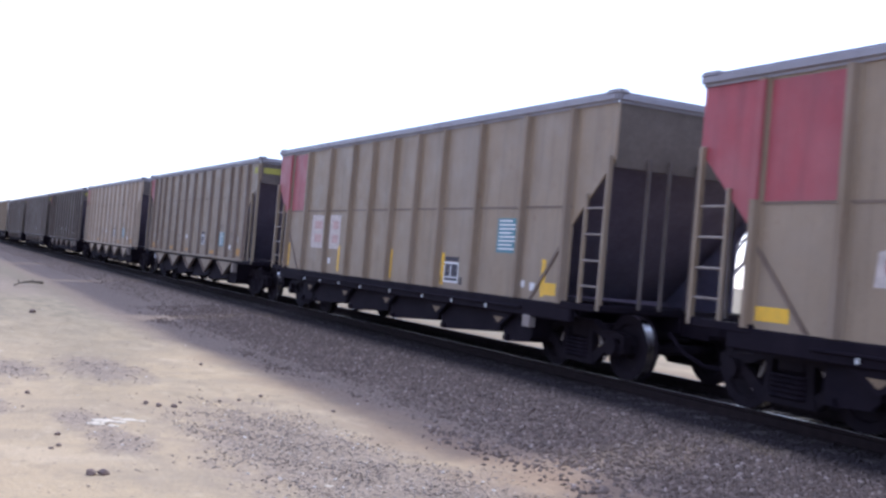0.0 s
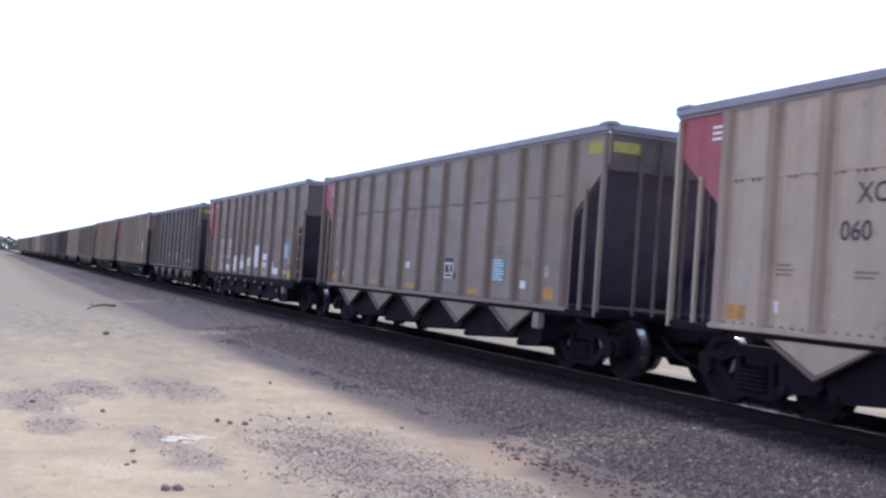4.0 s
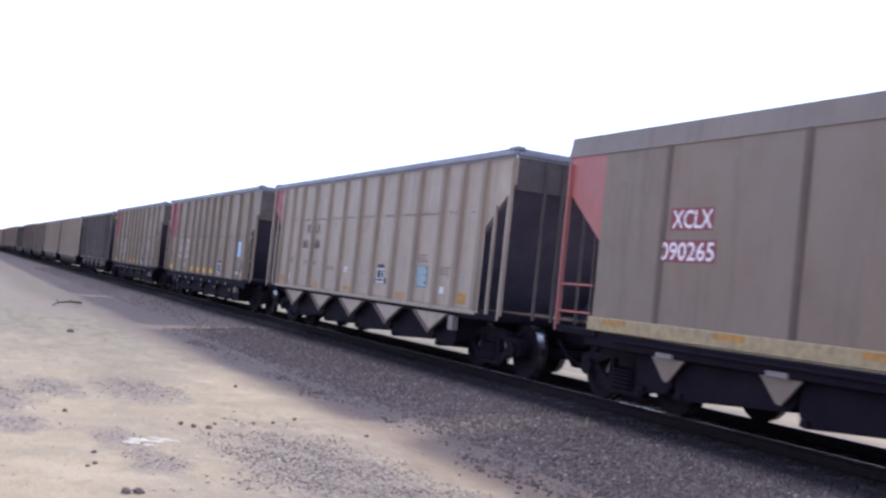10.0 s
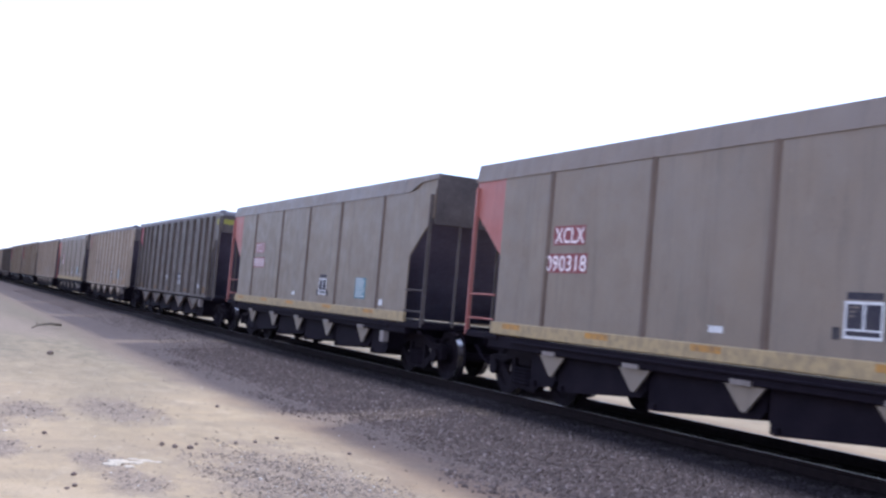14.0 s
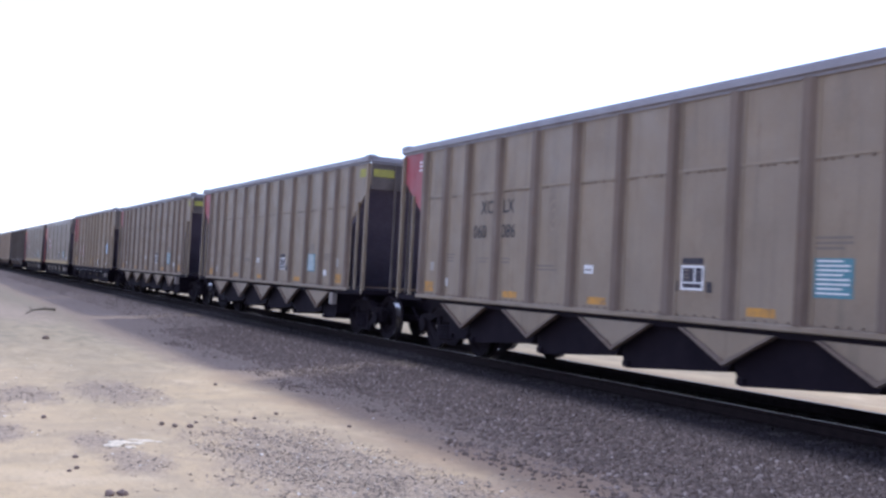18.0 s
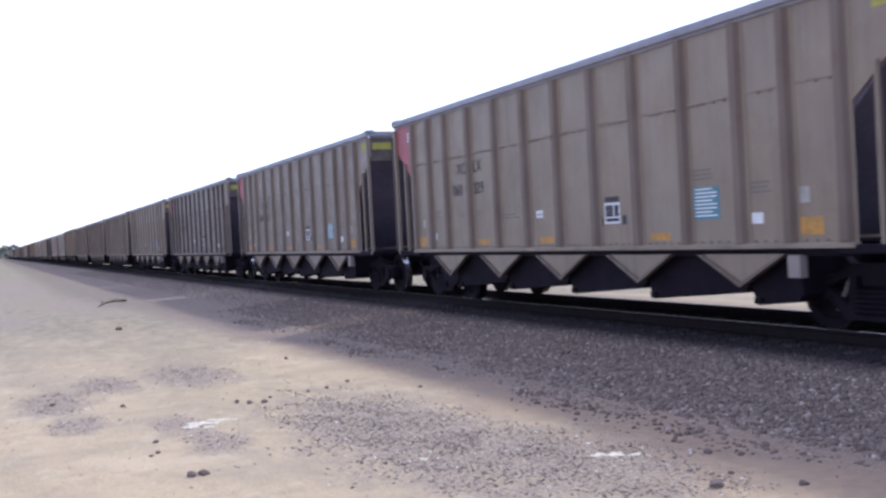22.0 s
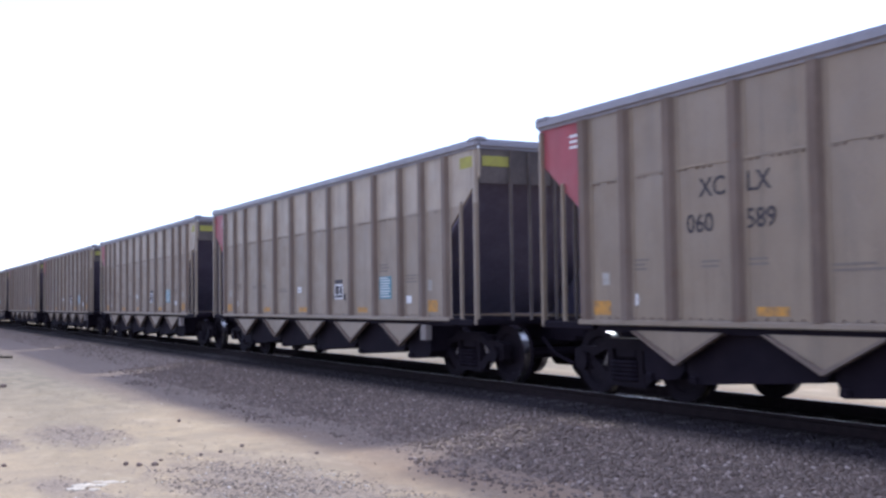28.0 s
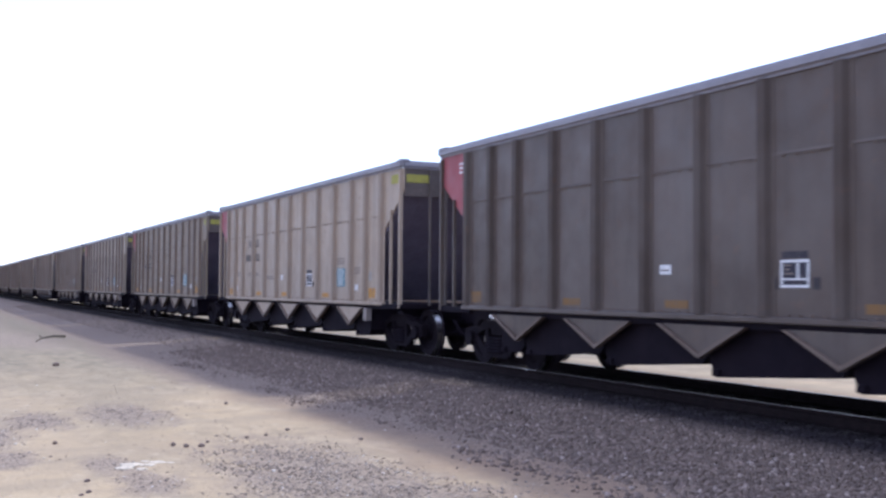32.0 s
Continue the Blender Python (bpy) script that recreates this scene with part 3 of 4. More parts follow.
LABELS = {
    "a": {TAN: "weathered tan ribbed coal hopper car with a red corner", TAN_PALE: "pale tan ribbed coal hopper car with a red corner", TAN_BAND: "two-tone tan ribbed coal hopper car with a lighter top band",
          BAND_DARK: "dim brown-grey ribbed coal hopper car with a lighter band",
          GREY_TAN: "grey-tan ribbed coal hopper car with dirty streaks", DARK: "soot-dark grey ribbed coal hopper car with a red corner",
          DARK_BROWN: "soot-dark brown ribbed coal hopper car with a red corner"},
    "b": {BROWN: "olive-brown coal hopper car with a large red end panel", BROWN_DARK: "dim brown coal hopper car with white paint-out patches"},
    "c": {SMOOTH: "smooth dull tan hopper car with an ochre sill and red ladder", SMOOTH_BROWN: "smooth dull brown hopper car with an ochre sill and red ladder"},
}
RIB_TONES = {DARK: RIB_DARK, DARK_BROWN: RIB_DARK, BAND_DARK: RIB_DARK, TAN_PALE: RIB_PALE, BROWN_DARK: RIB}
TRAIN_CARS = {}


def plain_car(car):
    """A car for the far head of the train, its pieces joined by what they are made of."""
    names = {UNDER: "underframe", TRUCK: "trucks", RIB: "ribs", POST: "posts", CHORD: "top_lip", RED: "red_corner", TAN: "body", BROWN: "body"}
    joined = collections.OrderedDict()
    for ob in car.children_recursive:
        b = joined.setdefault(names.get(ob.data.materials[0], "fittings"), (bmesh.new(), ob.data.materials[0]))[0]
        n = len(b.verts)
        b.from_mesh(ob.data)
        b.verts.ensure_lookup_table()
        bmesh.ops.transform(b, matrix=ob.matrix_parent_inverse, verts=b.verts[n:])
    far = new("hopper_car")
    for name, (b, mat) in joined.items():
        tagged(part(name, b, mat, far), kind="stuff" if name in ("posts", "ribs", "fittings") else "")
    return far


def build_train():
    base = {"a": car_ribbed_tan(), "b": car_ribbed_brown(), "c": car_smooth()}
    stock = {"a": TAN, "b": BROWN, "c": SMOOTH}
    used = set()
    plain = {k: plain_car(base[k]) for k in ("a", "b")}
    for i, spec in sorted(CARS.items(), reverse=True):
        kind = spec[0]
        pool = plain if i <= -4 else base
        if (kind, i <= -4) in used:
            TRAIN_CARS[i] = copy_thing(pool[kind], Matrix())
        else:
            used.add((kind, i <= -4))
            TRAIN_CARS[i] = pool[kind]
    for i, car in TRAIN_CARS.items():
        kind, tone = CARS[i][:2]
        if tone is not stock[kind]:
            for ob in car.children_recursive:
                if ob.material_slots and ob.material_slots[0].material is stock[kind]:
                    ob.material_slots[0].link = "OBJECT"
                    ob.material_slots[0].material = tone
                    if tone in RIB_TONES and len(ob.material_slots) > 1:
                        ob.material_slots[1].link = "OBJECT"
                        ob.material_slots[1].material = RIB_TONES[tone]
        tagged(car, LABELS[kind][tone], "train car", "train of coal hopper cars")
        dress(car, i, *CARS[i])


def bars(car, y, z, n, w, mat, rnd):
    """Small lines of writing too worn to read."""
    b, xo = bmesh.new(), -(W - 0.075)
    for k in range(n):
        box(xo - 0.004, xo, y, y - w * rnd.uniform(0.7, 1.0), z - k * 0.055, z - k * 0.055 + 0.025, 0, b)
    tagged(part("worn_writing", b, mat, car), kind="stuff")


def dress(car, i, kind, tone, mark="", number="", extra=""):
    rnd = random.Random(100 + i)
    near = -4 <= i <= 35
    if kind == "a":
        corner = -(W - 0.075)
        b = bmesh.new()
        for k in range(3):
            box(corner - 0.004, corner, 6.5, 6.32 - 0.02 * k, 3.50 - 0.075 * k, 3.535 - 0.075 * k, 0, b)
        tagged(part("corner_stencil", b, WHITE, car), kind="stuff")
        if tone is not TAN_PALE or i % 2:
            decal(car, "corner_mark", -6.62, -7.1, 3.42, 3.6, LIME, label="yellow-green corner mark")
            part("end_mark", box(-1.45, -0.95, -(HALF - 0.06), -(HALF - 0.07), 3.42, 3.58), LIME, car, "yellow-green end mark")
        if mark:
            ink = STENCIL if tone not in (DARK, DARK_BROWN) else BLACK
            words(car, "XC", 3.96, 2.47, 0.21, ink)
            words(car, "LX", 3.22, 2.47, 0.21, ink)
            words(car, mark, 4.19, 2.07, 0.21, ink)
            if number:
                words(car, number, 3.24, 2.07, 0.21, ink)
            else:
                for k in range(3):
                    decal(car, "stencil_bar", 3.22 - 0.2 * k, 3.09 - 0.2 * k, 2.07, 2.28, FAINT)
        dim = tone in (DARK, DARK_BROWN, BAND_DARK)
        if near:
            if not dim:
                bars(car, 3.95, 1.72, 2, 0.35, FAINT, rnd)
                bars(car, 3.25, 1.72, 2, 0.35, FAINT, rnd)
                bars(car, 5.2, 1.78, 3, 0.35, FAINT, rnd)
                bars(car, 2.1, 1.62, 2, 0.7, FAINT, rnd)
                bars(car, -3.5, 1.98, 3, 0.5, FAINT, rnd)
                bars(car, -4.6, 1.76, 3, 0.45, FAINT, rnd)
            b = bmesh.new()
            xo = -(W - 0.075)
            for r0, r1 in ((0.8, 1.0), (0.3, 0.45)):
                ring = [[b.verts.new((xo - 0.003, 1.68 + 0.14 * r * math.sin(k * 0.3307), 2.38 + 0.24 * r * math.cos(k * 0.3307))) for k in range(19)] for r in (r0, r1)]
                for k in range(19):
                    b.faces.new((ring[0][k], ring[1][k], ring[1][(k + 1) % 19], ring[0][(k + 1) % 19]))
            if tone in (DARK, DARK_BROWN, BAND_DARK, TAN_PALE):
                b.free()
            else:
                part("worn_emblem", b, GHOST, car, "faint worn round emblem")
            lab = decal(car, "label", 0.80, 0.58, 1.54, 1.66, WHITE, label="small white label")
            part("label_line", box(-(W - 0.075) - 0.006, -(W - 0.075) - 0.004, 0.77, 0.62, 1.58, 1.60), FAINT, lab)
            stencil_box(car, -1.33, -1.75, 1.38, 1.68, rnd)
            if not dim:
                card(car, -3.48, -4.02, 1.37, 1.78, BLUE)
            decal(car, "label", -4.62, -4.82, 1.29, 1.42, WHITE, label="small white label")
            if not dim:
                decal(car, "label", 5.2, 5.1, 1.24, 1.38, WHITE, label="small white label")
                decal(car, "label", -5.45, -5.6, 1.5, 1.68, FADED, label="pale worn label")
                decal(car, "label", 5.82, 5.68, 1.5, 1.66, FADED, label="pale worn label")
            decal(car, "reflector", -5.34, -5.8, 1.14, 1.34, GRIMY_ORANGE if dim else ORANGE, label="faded orange reflector")
            decal(car, "reflector", 6.02, 5.66, 1.12, 1.30, GRIMY_ORANGE if dim else ORANGE, label="faded orange reflector")
            for y in (3.1, 0.7, -2.5):
                decal(car, "reflector", y, y - 0.45, 1.12, 1.22, GRIMY_ORANGE if dim else ORANGE, label="worn orange reflector")
        if extra == "scrawl":
            b = bmesh.new()
            x = -(W - 0.07) - 0.006
            for k in range(26):
                a0, a1 = [2 * math.pi * (k + d) / 26 for d in (0, 1)]
                r0 = 0.30
                rod((x, -2.83 - r0 * 0.75 * math.cos(a0), 1.72 + r0 * math.sin(a0)), (x, -2.83 - r0 * 0.75 * math.cos(a1), 1.72 + r0 * math.sin(a1)), 0.012, b, 5)
            for k in range(7):
                y, z = -2.72 - 0.04 * k, 1.62 + 0.05 * (k % 4)
                rod((x, y, z), (x, y - 0.02, z + 0.16), 0.011, b, 5)
                rod((x, y, z + 0.16), (x, y - 0.08, z + 0.13), 0.011, b, 5)
            for k in range(5):
                rod((x, -2.85 - 0.05 * k, 1.26 + 0.05 * (k % 2)), (x, -2.92 - 0.04 * k, 1.38 - 0.06 * (k % 2)), 0.011, b, 5)
            part("spray_scrawl", b, STENCIL, car, "black sprayed round scrawl")
    elif kind == "b":
        decal(car, "red_end_panel", 6.3, 5.04, 2.39, 3.73, RED, label="large red end panel")
        if mark:
            for k, (y0, y1, a, b_) in enumerate(((4.52, 3.75, "XC", mark), (3.36, 2.72, "LX", number))):
                xo = -(W - 0.075)
                if extra == "patches":
                    decal(car, "number_panel", y0 - 0.17, y1 - 0.06, 1.94, 2.27, NUMBER_WHITE, label="white letter panel with red letters")
                    pl = decal(car, "number_panel", y0 - 0.06, y1 - 0.03, 1.54, 1.87, NUMBER_WHITE, label="white number panel with red figures")
                else:
                    pl = part("number_panel", prism([(y0, 1.53), (y0 - 0.03, 1.88), (y0 - 0.14, 1.90), (y0 - 0.15, 2.27), (y1 - 0.05, 2.26), (y1 - 0.02, 1.54)], xo - 0.004, xo), NUMBER_WHITE, car,
                              "white number panel with red figures")
                words(pl, a, y0 - (0.28 if k == 0 else 0.22), 1.98, 0.2, REDTXT, -(W - 0.071), wide=0.85)
                words(pl, b_, y0 - (0.12 if k == 0 else 0.12), 1.64, 0.2, REDTXT, -(W - 0.071), wide=0.95)
        else:
            for y0, y1 in ((4.52, 3.75), (3.36, 2.72)):
                pl = decal(car, "number_panel", y0, y1, 1.53, 2.27, NUMBER_WHITE, label="white number panel with worn figures")
                for k in range(2):
                    part("stencil_bar", box(-(W - 0.071) - 0.004, -(W - 0.071), y0 - 0.2, y1 + 0.1, 1.66 + 0.3 * k, 1.84 + 0.3 * k), FADED_PINK, pl)
        if "squares" in extra:
            for y in (6.1, 1.95, 0.9, -0.2, -1.3):
                decal(car, "reflector", y, y - 0.5, 1.08, 1.24, YELLOW, label="yellow reflector square")
        else:
            for y in (6.12, 3.62 if extra == "patches" else 2.75, -0.05, -2.3, -5.6):
                decal(car, "reflector", y, y - 0.11, 1.05, 1.6, YELLOW, label="yellow reflector strip")
        if "blue" in extra:
            card(car, -4.2, -4.8, 1.66, 2.2, BLUE)
        if "ice" in extra:
            decal(car, "card", -4.85, -5.45, 1.72, 2.2, ICE, label="pale blue blank card")
        if "blank" in extra:
            decal(car, "card", -4.75, -5.35, 1.72, 2.25, WHITE, label="blank white card")
        if near:
            decal(car, "reflector", -5.7, -6.15, 1.08, 1.26, YELLOW, label="yellow reflector square")
            decal(car, "label", -4.9, -5.15, 1.16, 1.26, WHITE, label="small white label")
            decal(car, "label", -5.3, -5.45, 1.12, 1.24, WHITE, label="small white label")
            stencil_box(car, -2.42, -2.96, 1.10, 1.45, rnd)
            decal(car, "label", 3.35, 3.2, 1.2, 1.32, WHITE, label="small white label")
        if extra == "patches":
            decal(car, "red_patch", 6.9, 6.5, 3.32, 3.58, FADED_PINK, label="faded pink paint patch")
            words(car, "ROTARY", 5.98, 3.56, 0.09, WHITE, -(W - 0.071))
            words(car, "END", 5.98, 3.44, 0.09, WHITE, -(W - 0.071))
            pl = decal(car, "number_panel", 4.42, 3.97, 1.12, 1.42, NUMBER_WHITE, label="white panel with worn black words")
            words(pl, "LD LMT", 4.37, 1.30, 0.065, STENCIL, -(W - 0.071))
            words(pl, "LT WT", 4.37, 1.18, 0.065, STENCIL, -(W - 0.071))
            for y, z, w, h in ((3.2, 1.1, 0.42, 0.22), (2.0, 1.1, 0.45, 0.55), (1.0, 1.2, 0.75, 0.28), (0.8, 1.5, 0.2, 0.2), (0.1, 1.25, 0.15, 0.3), (-0.2, 1.3, 0.4, 0.3), (-0.62, 1.55, 0.12, 0.2),
                               (-1.2, 1.3, 0.75, 0.72), (-1.98, 1.22, 0.12, 0.34), (-2.35, 1.3, 0.6, 0.45), (-3.7, 1.12, 0.72, 0.2), (-3.7, 1.3, 0.1, 0.2)):
                decal(car, "paint_patch", y, y - w, z, z + h, WHITE, label="white paint-out patch")
            card(car, -0.3, -0.65, 1.06, 1.26, BLUE)
            card(car, -5.0, -5.6, 1.6, 2.1, BLUE)
    else:
        for text, y, z, wide, w in (("XCLX", 4.56, 2.47, 0.92, 0.80), (mark, 4.78, 2.06, 1.14, 1.12)):
            pl = decal(car, "stencil_ground", y + 0.05, y - w, z - 0.03, z + 0.255, GROUND_RED, label="dull red ground of the stencil")
            words(pl, text, y, z, 0.225, PINKTXT, -(W - 0.071), wide=wide)
        stencil_box(car, -1.12, -1.62, 1.42, 1.8, rnd)
        card(car, -3.5, -4.1, 1.4, 1.85, BLUE)
        decal(car, "label", 0.95, 0.7, 1.36, 1.44, WHITE, label="small worn label")
        decal(car, "label", -4.9, -5.1, 1.3, 1.42, WHITE, label="small worn label")
        for y in (5.9, 3.5, 1.2, -1.6, -4.2):
            decal(car, "reflector", y, y - 0.55, 1.12, 1.2, ORANGE, -(W - 0.03), "worn yellow reflector strip")


def card(car, y0, y1, z0, z1, mat):
    c = decal(car, "card", y0, y1, z0, z1, mat, label="blue card with white lines of writing")
    n, b = 8, bmesh.new()
    for k in range(n):
        z = z1 - (z1 - z0) * (k + 0.8) / (n + 0.6)
        x = -(W - 0.075) - 0.006
        box(x, x + 0.002, y0 - 0.05, y1 + (0.05 if k % 3 else 0.14), z, z + (z1 - z0) * 0.045, 0, b)
    tagged(part("writing", b, WHITE, c), kind="stuff")


def stencil_box(car, y0, y1, z0, z1, rnd):
    """A black test panel with a white frame and worn figures."""
    c = decal(car, "test_stencil", y0, y1, z0, z1, BLACK, label="black test stencil with a white frame")
    xo = -(W - 0.075)
    decal(car, "test_stencil_head", y0 - 0.02, y1 + 0.02, z1 + 0.015, z1 + 0.09, BLACK)
    w, b = 0.03, bmesh.new()
    for a, b_, c0, c1 in ((y0, y1, z1 - w, z1), (y0, y1, z0, z0 + w), (y0, y0 - w, z0, z1), (y1 + w, y1, z0, z1), (y0 - 0.24, y0 - 0.27, z0 + 0.08, z1), (y0, y1, z0 + 0.08, z0 + 0.1)):
        box(xo - 0.007, xo - 0.004, a, b_, c0, c1, 0, b)
    part("white_frame", b, WHITE, c)
    for y in (y0 + 0.15, y1 - 0.05):
        decal(car, "stencil_square", y, y - 0.10, z0 - 0.02, z0 + 0.11, STENCIL, label="small dark painted square")
    b = bmesh.new()
    for k in range(3):
        box(xo - 0.006, xo - 0.004, y0 - 0.06, y0 - rnd.uniform(0.12, 0.2), z1 - 0.07 - 0.045 * k, z1 - 0.05 - 0.045 * k, 0, b)
    tagged(part("worn_writing", b, FAINT, c), kind="stuff")


build_train()


# ---- ground ----
def ground_material():
    m, tr, b = material("sandy_gravel_ground", 0.95)
    b.inputs["Specular IOR Level"].default_value = 0.1
    v = coords(tr, where="World")
    lv = coords(tr, (1.0, 0.35, 1.0), where="World")
    sep = tr.nodes.new("ShaderNodeSeparateXYZ")
    tr.links.new(v, sep.inputs[0])
    c = blend(tr, remap(tr, tex(tr, v, 0.5, 5), 0.35, 0.65), (0.525, 0.396, 0.238), (0.45, 0.344, 0.220))
    c = blend(tr, remap(tr, tex(tr, lv, 0.55, 3, 0.5), 0.50, 0.70, 0.0, 0.55), c, (0.36, 0.277, 0.180))
    c = blend(tr, remap(tr, tex(tr, coords(tr, (0.55, 1.3, 1.0), where="World"), 1.1, 3, 0.5), 0.54, 0.7, 0.0, 0.4), c, (0.30, 0.25, 0.18))
    c = blend(tr, remap(tr, tex(tr, coords(tr, (0.8, 0.8, 1.0), where="World"), 0.8, 3), 0.55, 0.72, 0.0, 0.6), c, (0.65, 0.51, 0.335))
    c = blend(tr, remap(tr, tex(tr, coords(tr, (0.75, 0.4, 1.0), where="World"), 1.0, 7, 0.72), 0.50, 0.64, 0.0, 0.5), c, (0.335, 0.268, 0.19))
    c = blend(tr, remap(tr, tex(tr, coords(tr, (1.0, 0.5, 1.0), where="World"), 2.6, 6, 0.7), 0.56, 0.68, 0.0, 0.5), c, (0.62, 0.49, 0.335))
    c = blend(tr, remap(tr, tex(tr, v, 6.0, 5), 0.52, 0.75, 0.0, 0.5), c, (0.32, 0.26, 0.185))
    c = blend(tr, remap(tr, tex(tr, v, 60.0, 2), 0.58, 0.72, 0.0, 0.5), c, (0.24, 0.20, 0.15))
    c = blend(tr, remap(tr, tex(tr, v, 55.0, 2), 0.66, 0.74, 0.0, 0.6), c, (0.55, 0.47, 0.38))
    c = blend(tr, remap(tr, tex(tr, coords(tr, (1.0, 0.6, 1.0), where="World"), 1.7, 5, 0.65), 0.56, 0.68, 0.0, 0.45), c, (0.30, 0.238, 0.158))
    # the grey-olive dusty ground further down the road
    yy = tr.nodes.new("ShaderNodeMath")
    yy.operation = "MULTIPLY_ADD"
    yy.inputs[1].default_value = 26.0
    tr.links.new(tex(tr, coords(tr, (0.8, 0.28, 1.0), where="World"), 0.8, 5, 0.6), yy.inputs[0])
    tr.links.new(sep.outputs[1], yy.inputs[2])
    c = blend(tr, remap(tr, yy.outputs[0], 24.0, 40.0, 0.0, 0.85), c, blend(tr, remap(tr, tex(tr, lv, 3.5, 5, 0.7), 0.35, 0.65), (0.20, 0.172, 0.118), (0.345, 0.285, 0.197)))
    # grey gravel dust in patches
    for px, py, rx, ry in ((3.25, 8.6, 0.95, 3.2), (4.05, 6.9, 0.75, 1.6), (0.62, 13.0, 0.42, 1.2), (0.75, 11.2, 0.3, 0.7), (1.62, 10.5, 0.28, 0.6), (1.75, 9.4, 0.3, 0.6), (1.3, 14.2, 0.4, 1.0), (-0.6, 10.5, 0.5, 1.2), (2.4, 14.6, 0.6, 1.5), (4.6, 26.0, 0.9, 8.0), (1.2, 62.0, 3.6, 22.0), (3.0, 36.0, 1.6, 7.0), (0.0, 30.0, 1.2, 4.0)):
        mp = tr.nodes.new("ShaderNodeMapping")
        mp.inputs["Scale"].default_value = (1 / rx, 1 / ry, 0)
        mp.inputs["Location"].default_value = (-px / rx, -py / ry, 0)
        tr.links.new(v, mp.inputs["Vector"])
        ln = tr.nodes.new("ShaderNodeVectorMath")
        ln.operation = "LENGTH"
        tr.links.new(mp.outputs[0], ln.inputs[0])
        ad = tr.nodes.new("ShaderNodeMath")
        ad.operation = "MULTIPLY_ADD"
        ad.inputs[1].default_value = 2.2
        tr.links.new(tex(tr, coords(tr, (1.0, 0.55, 1.0), where="World"), 3.6, 7, 0.75), ad.inputs[0])
        tr.links.new(ln.outputs["Value"], ad.inputs[2])
        c = blend(tr, remap(tr, ad.outputs[0], 1.65, 2.3, 0.85, 0.0), c, blend(tr, remap(tr, tex(tr, v, 30.0, 4, 0.8), 0.40, 0.62), (0.185, 0.142, 0.108), (0.45, 0.355, 0.268)))
    # bare brown earth at the foot of the bank
    ear = tr.nodes.new("ShaderNodeMath")
    ear.operation = "MULTIPLY_ADD"
    ear.inputs[1].default_value = 1.6
    tr.links.new(tex(tr, v, 0.8, 4), ear.inputs[0])
    tr.links.new(sep.outputs[0], ear.inputs[2])
    near_bank = blend(tr, remap(tr, sep.outputs[0], 11.5, 13.0), (1, 1, 1), (0, 0, 0))
    earth = blend(tr, 1.0, remap(tr, ear.outputs[0], 4.85, 5.9, 0.0, 0.85), near_bank, "MULTIPLY")
    c = blend(tr, earth, c, blend(tr, remap(tr, tex(tr, v, 9.0, 4), 0.3, 0.7), (0.37, 0.25, 0.16), (0.28, 0.19, 0.13)))
    # thin grey dust that spreads wider beside the track further on
    spread = tr.nodes.new("ShaderNodeMath")
    spread.operation = "ADD"
    tr.links.new(remap(tr, sep.outputs[1], 13.0, 45.0, 0.0, 2.6), spread.inputs[0])
    tr.links.new(ear.outputs[0], spread.inputs[1])
    dust = blend(tr, 1.0, remap(tr, spread.outputs[0], 5.4, 6.6, 0.0, 0.7), near_bank, "MULTIPLY")
    dust = blend(tr, 1.0, dust, remap(tr, sep.outputs[1], 11.0, 19.0), "MULTIPLY")
    c = blend(tr, dust, c, blend(tr, remap(tr, tex(tr, lv, 5.0, 5, 0.7), 0.35, 0.65), (0.15, 0.127, 0.092), (0.25, 0.205, 0.15)))
    # grey ballast dust towards the track
    wob = tr.nodes.new("ShaderNodeMath")
    wob.operation = "MULTIPLY_ADD"
    wob.inputs[1].default_value = 2.2
    tr.links.new(tex(tr, v, 0.45, 5), wob.inputs[0])
    tr.links.new(sep.outputs[0], wob.inputs[2])
    wide = tr.nodes.new("ShaderNodeMath")
    wide.operation = "ADD"
    tr.links.new(wob.outputs[0], wide.inputs[0])
    tr.links.new(remap(tr, sep.outputs[1], 11.0, 21.0, 0.0, 1.0), wide.inputs[1])
    near_track = remap(tr, wide.outputs[0], 5.85, 6.7)
    far = remap(tr, sep.outputs[0], 11.2, 11.7, 1.0, 0.0)
    mul = tr.nodes.new("ShaderNodeMath")
    mul.operation = "MULTIPLY"
    tr.links.new(near_track, mul.inputs[0])
    tr.links.new(far, mul.inputs[1])
    grey = blend(tr, remap(tr, tex(tr, v, 28.0, 3), 0.35, 0.7), (0.172, 0.131, 0.099), (0.355, 0.271, 0.208))
    # train's shade painted in: near black from the shoulder to the rails
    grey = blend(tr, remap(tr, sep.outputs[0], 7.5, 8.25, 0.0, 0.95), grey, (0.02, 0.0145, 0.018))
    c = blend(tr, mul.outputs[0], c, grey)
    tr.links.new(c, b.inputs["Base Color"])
    bump(tr, b, tex(tr, v, 22.0, 5), 0.6, 0.03)
    return m


def height(x, y):
    """Ground height: sand, the low bank of ballast, a shallow ruts pattern."""
    h = 0.035 * noise.noise((x * 0.5, y * 0.25, 0)) + 0.012 * noise.noise((x * 2.1, y * 1.7, 3))
    h *= min(1.0, max(0.0, (90 - abs(y)) / 60))
    d = abs(x - MID)
    k = min(1.0, max(0.0, (4.4 - d) / 2.2))
    return h * (1 - k) + 0.14 * k * k * (3 - 2 * k) - (0.02 if d > 4.4 else 0)


